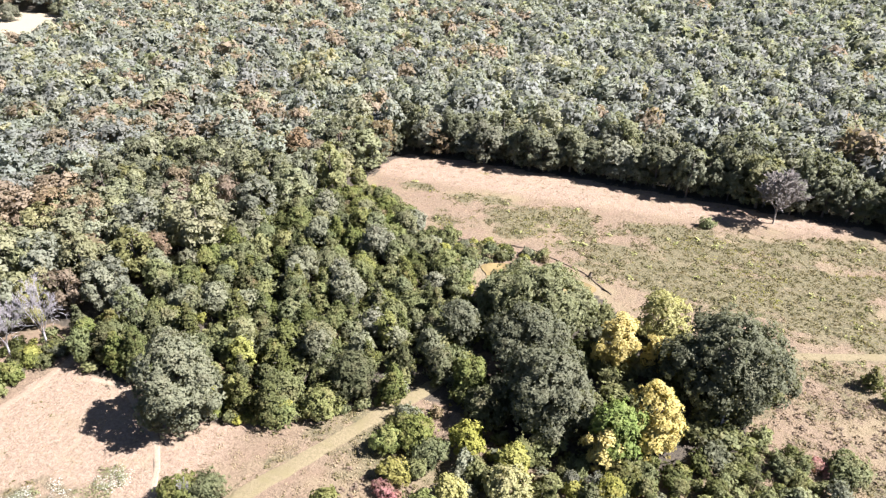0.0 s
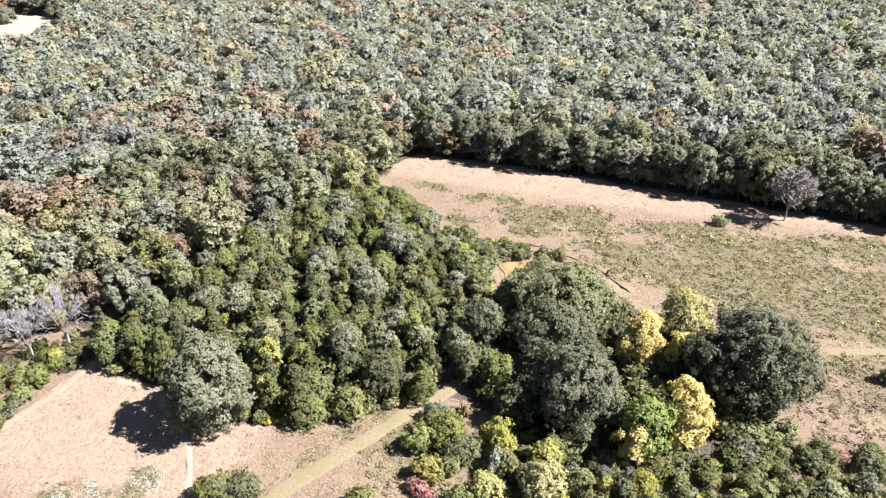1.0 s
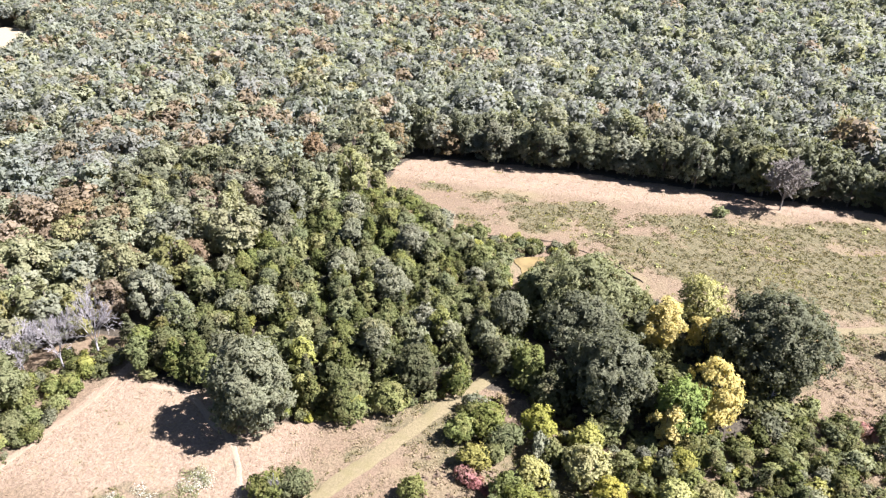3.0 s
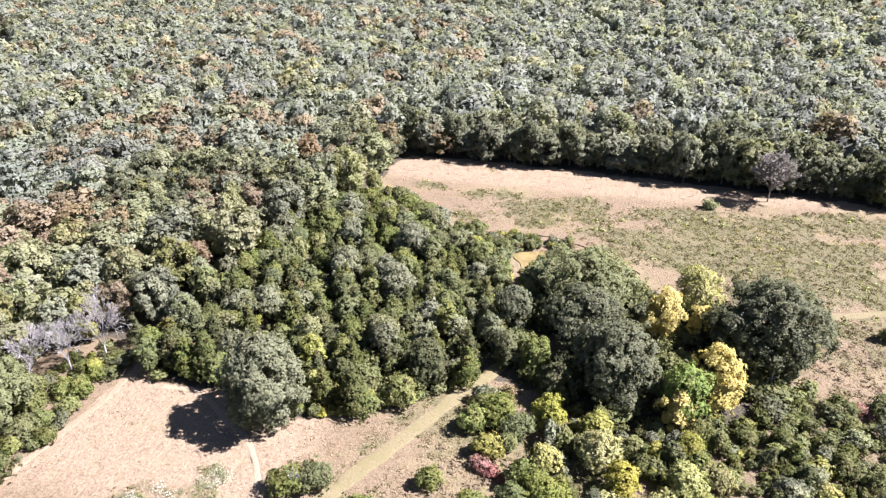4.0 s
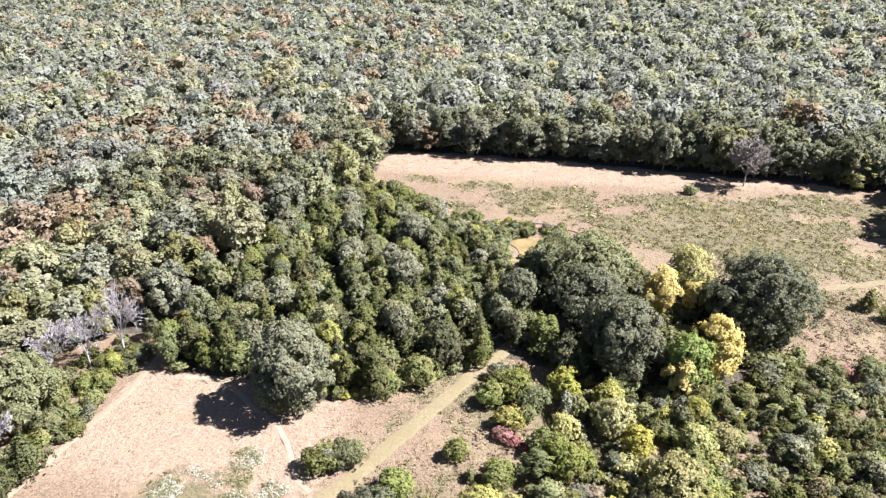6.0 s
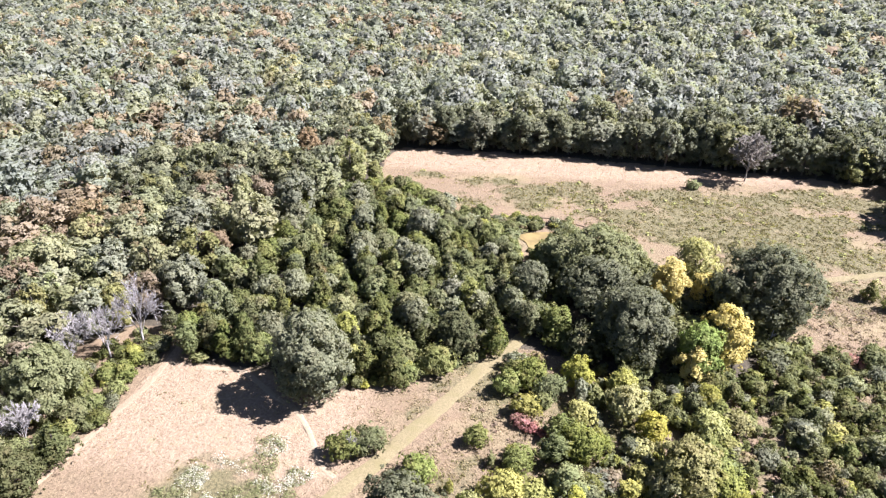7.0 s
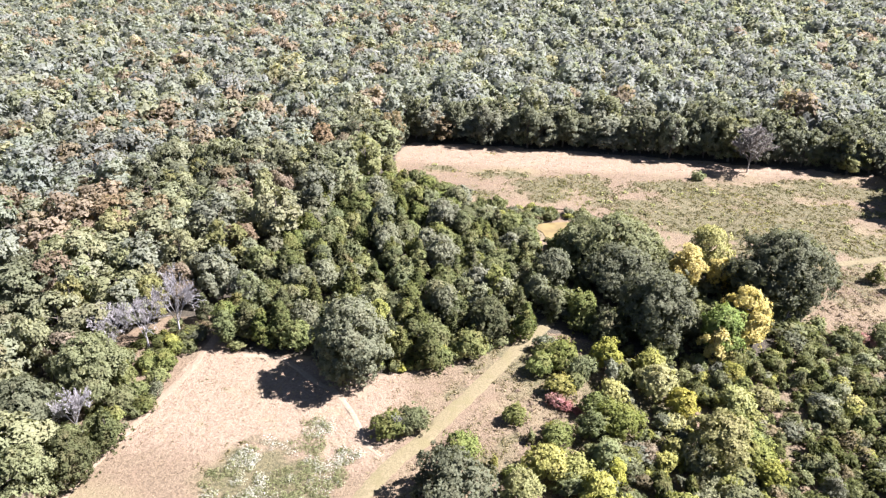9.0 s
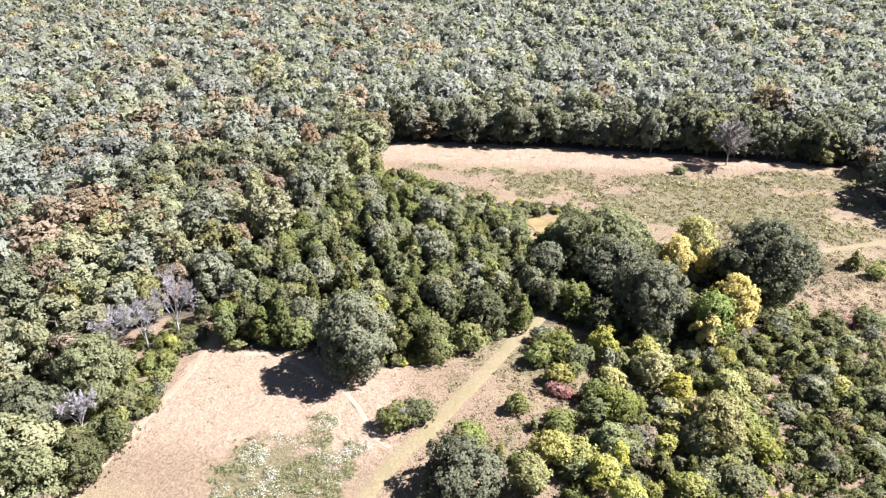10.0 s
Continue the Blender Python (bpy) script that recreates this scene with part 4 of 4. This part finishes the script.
def scrub():
    rng = np.random.default_rng(31)
    x, y = scatter(rng, -36, 40, 24, 84, 1.85)
    dense = smooth(-27, -16, x - 0.25 * (y - 50))
    ok = inside(SCRUB, x, y) & clear_of_taken(x, y, 0.6) & (rng.uniform(0, 1, len(x)) < 0.13 + 0.85 * dense * smooth(40, 27, x - 0.1 * (62 - y)))
    words = {"shrub": "olive-green", "oak": "green", "light": "yellow-green", "grey_oak": "grey-green", "cedar": "dark green", "brown": "brownish"}
    small = []
    for i, (a, b2) in enumerate(zip(x[ok], y[ok])):
        size = rng.choice([0.6, 0.8, 0.95, 1.2, 1.5, 2.1] if a < 4 else [0.5, 0.65, 0.8, 0.95, 1.15, 1.5]) * rng.uniform(0.85, 1.2)
        stand = fbm(a, b2, 9.0, 2, 17)
        lit = 0.36 if stand > 0.55 and a < 8 else 0.10
        kind = str(rng.choice(["shrub", "oak", "light", "grey_oak", "cedar", "brown"], p=[0.54 - lit, 0.16, lit, 0.14, 0.12, 0.04] if a < 4 else [0.28, 0.27, 0.03, 0.05, 0.34, 0.03]))
        H = size * rng.uniform(1.2, 2.4)
        if size < 1.38:
            small.append((BUSH[kind], a, b2, size, H))
        else:
            plant(kind, a, b2, size, H, 1500 + i, "cone" if kind == "cedar" else "dome", "tangled %s shrub in the scrub" % words[kind], "shrubs of the scrub", card=0.22, called="shrub")
    # brushy ground round the pond and the strip by the woods
    for cx, cy, sx, sy, n in ((-34, 115, 5, 5, 46), (-93, 52, 5, 14, 60), (-90, 66, 3, 4, 16), (-28, 104, 4, 4, 16), (-26, 119.4, 8, 2.2, 34)):
        for _ in range(n):
            a, b2 = cx + rng.uniform(-sx, sx), cy + rng.uniform(-sy, sy)
            if inside(FIELD, a, b2) or ((a - POND[0]) / 12.5) ** 2 + ((b2 - POND[1]) / 5.8) ** 2 < 1 or not (inside(EDGE, a, b2) or cx > -50):
                continue
            r = rng.uniform(0.6, 1.5)
            small.append((BUSH[("shrub", "brown", "grey_oak", "oak", "light", "cedar")[int(rng.integers(6))]], a, b2, r, r * rng.uniform(0.9, 1.6)))
    bushes("brushwood", "tangled low olive, grey-green and yellow-green bushes", small)


scrub()


def thicket_floor():
    """Brush between the young trees of the thicket."""
    rng = np.random.default_rng(47)
    x, y = scatter(rng, -90, -18, 60, 142, 2.7)
    ok = inside(THICKET, x, y)
    rows = []
    for a, b2 in zip(x[ok], y[ok]):
        r = rng.uniform(0.7, 1.4)
        rows.append((BUSH[str(rng.choice(["shrub", "oak", "light", "grey_oak", "cedar", "brown"], p=[0.36, 0.22, 0.12, 0.1, 0.14, 0.06]))], a, b2, r, r * rng.uniform(1.3, 2.6)))
    bushes("thicket_brush", "dense olive-green brush between the young trees of the thicket", rows, 0.27)


thicket_floor()


def understory():
    """Shrubs under and between the big oaks."""
    rng = np.random.default_rng(41)
    grove = [(-27, 78), (-18, 73), (-8, 68), (8, 70), (20, 77), (25, 96), (6, 102), (-2, 105), (-10, 107), (-24, 104)]
    x, y = scatter(rng, -30, 28, 66, 108, 4.0)
    ok = inside(grove, x, y) & (np.hypot(x + 20.3, y - 84.4) > 5.2)
    rows = []
    for a, b2 in zip(x[ok], y[ok]):
        size = rng.uniform(1.3, 2.4)
        rows.append((BUSH[("shrub", "oak", "dark_oak", "cedar", "shrub")[int(rng.integers(5))]], a, b2, size, size * rng.uniform(1.0, 1.7)))
    bushes("understory", "shady understory bushes between the oaks", rows, 0.4)


understory()


def tufts(name, label, spots, height, spread, blades, material, seed):
    """Many small upright clumps of leaves or stalks."""
    rng = np.random.default_rng(seed)
    n = len(spots)
    z = ground_z(spots[:, 0], spots[:, 1]) + 0.05 * wobble(spots[:, 0], spots[:, 1], 3.0)
    base = np.repeat(np.column_stack([spots, z]), blades, 0)
    k = n * blades
    size = np.repeat(rng.uniform(0.6, 1.3, n), blades)[:, None]
    off = rng.normal(0, 1, (k, 3)) * np.array([spread, spread, 0]) * 0.5 * size
    a = rng.uniform(0, 2 * math.pi, k)
    wide = np.column_stack([np.cos(a), np.sin(a), np.zeros(k)]) * spread * 0.45 * size
    lean = np.column_stack([rng.normal(0, 0.5, (k, 2)) * spread, rng.uniform(0.6, 1.1, k) * height]) * size
    p = base + off - np.array([0, 0, 0.03])
    V = np.stack([p - wide, p + wide, p + lean], 1).reshape(-1, 3)
    tagged(new(name, mesh_of(name, V, np.arange(k * 3).reshape(-1, 3), [material])), label, name.replace("_", " "), kind="stuff")


def clumps(name, label, spots, material, seed, card=0.34, count=16, wide=0.55, high=0.5):
    """Low leafy weed clumps."""
    rng = np.random.default_rng(seed)
    n = len(spots)
    z = ground_z(spots[:, 0], spots[:, 1]) + 0.05 * wobble(spots[:, 0], spots[:, 1], 3.0)
    k = n * count
    size = np.repeat(rng.uniform(0.6, 1.5, n), count)[:, None]
    d = unit(rng.normal(0, 1, (k, 3)))
    d[:, 2] = np.abs(d[:, 2])
    P = np.repeat(np.column_stack([spots, z]), count, 0) + d * size * np.array([wide, wide, high]) * rng.uniform(0.6, 1.05, (k, 1))
    nn = unit(d + rng.normal(0, 0.4, (k, 3)) + np.array([0, 0, 0.4]))
    a = unit(np.cross(nn, rng.normal(0, 1, (k, 3))))
    b2 = np.cross(nn, a)
    s = card * size * rng.uniform(0.7, 1.2, (k, 1))
    V = np.stack([P - a * s * 0.6 - b2 * s * 0.35, P + a * s * 0.6 - b2 * s * 0.3, P + b2 * s * 0.75], 1).reshape(-1, 3)
    tagged(new(name, mesh_of(name, V, np.arange(k * 3).reshape(-1, 3), [material])), label, "weeds", kind="stuff")


def field_plants():
    rng = np.random.default_rng(61)
    n = 60000
    p = np.column_stack([rng.uniform(-95, 62, n), rng.uniform(22, 166, n)])
    p = p[inside(MEADOW, *p.T) | inside(FIELD, *p.T) | inside(SCRUB, *p.T)]
    paths = [spline(q, 1.5) for q in ([(-56, 24), (-52.2, 33.9), (-49.3, 40.1), (-45.2, 46.5), (-39.9, 55.6), (-33.7, 67), (-28.2, 76)], [(22, 103.5), (33.4, 107.4), (49.3, 113.5)],
                                      [(-71.4, 61.4), (-60.3, 54.4), (-53.3, 44.6), (-50.5, 42.3)], [(-91, 26), (-89.6, 38), (-85.5, 55.5), (-84.1, 72)])]
    for line, half in zip(paths, (1.5, 1.1, 0.7, 1.0)):
        for c in line:
            p = p[np.hypot(p[:, 0] - c[0], p[:, 1] - c[1]) > half]
    p = p[((p[:, 0] - POND[0]) / (1.25 * POND[2])) ** 2 + ((p[:, 1] - POND[1]) / (1.25 * POND[3])) ** 2 > 1]
    w = weediness(p[:, 0], p[:, 1])
    u = rng.uniform(0, 1, len(p))
    weeds = p[(w > 0.3) & (u < 0.5 * w)]
    bed = inside(WEED_BED, weeds[:, 0], weeds[:, 1])
    clumps("weeds", "low olive-green weeds in patches over the meadow", weeds[~bed], "weed", 62, 0.2, 7, 0.42, 0.18)
    q = np.column_stack([rng.uniform(-76, -52, 2600), rng.uniform(22, 51, 2600)])
    q = q[inside(WEED_BED, q[:, 0] + 1.5 * wobble(q[:, 0], q[:, 1], 2.0), q[:, 1]) & (fbm(q[:, 0], q[:, 1], 5.0, 3, 5) > 0.42)]
    clumps("weed_bed", "knee-high green weeds in the corner of the dry field", q, "thicket", 67, 0.13, 22, 0.5, 0.4)
    high = p[(w > 0.5) & (u > 0.92) & (p[:, 1] > 100)]
    clumps("tall_weeds", "darker knee-high weed clumps in the meadow", high, "weed", 68, 0.24, 16, 0.75, 0.45)
    straw = p[(w <= 0.8) & (u < 0.6)]
    tufts("dry_grass", "tufts of dry straw-coloured grass over the fields", straw, 0.1, 0.55, 3, "straw", 63)
    g = np.column_stack([rng.uniform(-56, 62, 26000), rng.uniform(24, 106, 26000)])
    g = g[(inside(SCRUB, *g.T) & (g[:, 0] < -14) | inside(FIELD, *g.T) & (g[:, 0] > -52) | inside(MEADOW, *g.T) & (g[:, 0] > 20)) & (fbm(g[:, 0], g[:, 1], 3.0, 3, 12) > 0.44)]
    for c in paths[0]:
        g = g[np.hypot(g[:, 0] - c[0], g[:, 1] - c[1]) > 1.7]
    clumps("tall_grass", "pale straw-coloured tussocks of dry grass beside the mown track", g[::2], "straw", 69, 0.13, 12, 0.5, 0.16)
    bright = p[(w > 0.25) & (u > 0.55) & (p[:, 1] > 100) & (fbm(p[:, 0], p[:, 1], 8.0, 3, 23) > 0.6)]
    clumps("yellow_weeds", "low yellow-green weeds in the meadow", bright, "light", 70, 0.16, 7, 0.4, 0.14)
    gold = p[(w > 0.3) & (u > 0.99) & (p[:, 1] > 100)]
    clumps("goldenrod", "yellow-flowering goldenrod clumps in the meadow", gold, "light", 64, 0.3, 14, 0.7, 0.5)
    pick = fbm(weeds[:, 0], weeds[:, 1], 4.0, 3, 9)
    white = np.concatenate([weeds[bed & (pick > 0.52)], q[(fbm(q[:, 0], q[:, 1], 3.5, 2, 9) > 0.58)] + 0.2])
    clumps("white_asters", "white-flowering aster clumps in the weedy corner of the field", white, "white", 65, 0.11, 22, 0.7, 0.6)
    rust = p[(w <= 0.5) & (u > 0.86) & inside(SCRUB, *p.T) | (u > 0.82) & (p[:, 0] > 20) & (p[:, 1] < 104)]
    clumps("dry_weeds", "rust-brown dry weed clumps among the scrub", rust, "rust", 66, 0.26, 10, 0.6, 0.26)


field_plants()


# ---- small things ----
def tarp():
    """A crumpled white plastic sheet dumped by the scrub, its shadow a blue sheet."""
    rng = np.random.default_rng(71)
    ob = tagged(new("tarp"), "crumpled white plastic tarp dumped in the grass, its blue shadow built as a sheet", "tarp")
    ob.location = (-26.2, 61.0, gz(-26.2, 61.0))
    for name, k, cx, cy, w, d, h in (("white_sheet", "plastic_white", 0.35, -0.35, 1.3, 0.8, 0.35), ("shadow_sheet", "plastic_shadow", -0.1, 0.4, 1.2, 0.8, 0.4)):
        X, Y, T = lattice(np.linspace(-w / 2, w / 2, 14), np.linspace(-d / 2, d / 2, 10))
        edge = np.clip(1 - (2 * X / w) ** 2, 0, 1) * np.clip(1 - (2 * Y / d) ** 2, 0, 1)
        Z = h * np.sqrt(edge) * (0.7 + 0.5 * fbm(X * 3, Y * 3, 0.8, 2, 5)) + rng.uniform(0, 0.05, len(X)) + 0.15
        part(name, mesh_of(name, np.column_stack([X + cx, Y + cy, Z]), T, [k]), ob)


def snag(x, y, H, lean, seed):
    """A broken dead trunk with a few stubs."""
    rng = np.random.default_rng(seed)
    ob = tagged(new("dead_snag"), "broken pale dead trunk standing in the scrub", "snag")
    ob.location = (x, y, gz(x, y))
    top = np.array([lean, 0.1, H])
    part("trunk", mesh_of("trunk", *joined([tube(np.array([0, 0, -0.3]), top * 0.55, 0.16, 0.12, 7), tube(top * 0.55, top, 0.12, 0.05, 6)]), ["dead_wood"], flat=False), ob)
    for i in range(4):
        s = rng.uniform(0.35, 0.85)
        d = np.array([rng.normal(0, 0.6), rng.normal(0, 0.6), 0.6]) * H * 0.3
        part("branch", mesh_of("branch", *tube(top * s, top * s + d, 0.06, 0.02, 5), ["dead_wood"], flat=False), ob)


def log(x, y, length, turn, seed):
    ob = tagged(new("fallen_log"), "bleached fallen log lying in the brush", "log")
    ob.location = (x, y, gz(x, y) + 0.5)
    ob.rotation_euler = (0, radians(4), radians(turn))
    part("trunk", mesh_of("trunk", *joined([tube(np.array([-length / 2, 0, 0.0]), np.array([0, 0.1, 0.06]), 0.2, 0.15, 8), tube(np.array([0, 0.1, 0.06]), np.array([length / 2, 0, 0.3]), 0.15, 0.05, 7)]), ["dead_wood"], flat=False), ob)
    for i in range(3):
        p = np.array([length * (0.05 + 0.12 * i), 0.05, 0.1])
        part("branch", mesh_of("branch", *tube(p, p + np.array([0.5, (-1) ** i * 0.9, 0.55]), 0.06, 0.02, 5), ["dead_wood"], flat=False), ob)


def stump(x, y):
    ob = tagged(new("stump"), "dark weathered stump on the pond bank", "stump")
    ob.location = (x, y, gz(x, y))
    part("base", mesh_of("base", *joined([tube(np.array([0, 0, -0.3]), np.array([0, 0, 0.3]), 0.45, 0.28, 9), tube(np.array([0, 0, 0.3]), np.array([0.1, 0, 1.0]), 0.28, 0.2, 9)]), ["bark"], flat=False), ob)
    part("branch", mesh_of("branch", *tube(np.array([0.1, 0, 0.7]), np.array([0.7, 0.1, 1.2]), 0.09, 0.04, 5), ["bark"], flat=False), ob)


tarp()
snag(14.6, 82.5, 3.4, 0.2, 81)
snag(12.6, 83.2, 2.4, -0.3, 82)
snag(13.6, 82.0, 2.0, 0.6, 83)
log(8.5, 48.5, 4.5, 20, 84)
log(10.5, 51.0, 3.5, 75, 85)
stump(-9.3, 117.6)
plant_bare("dead_bush", "small leafless pale bush inside the green shrub", -49.4, 46.4, 1.5, 4.3, 12, "dead_wood", 4)
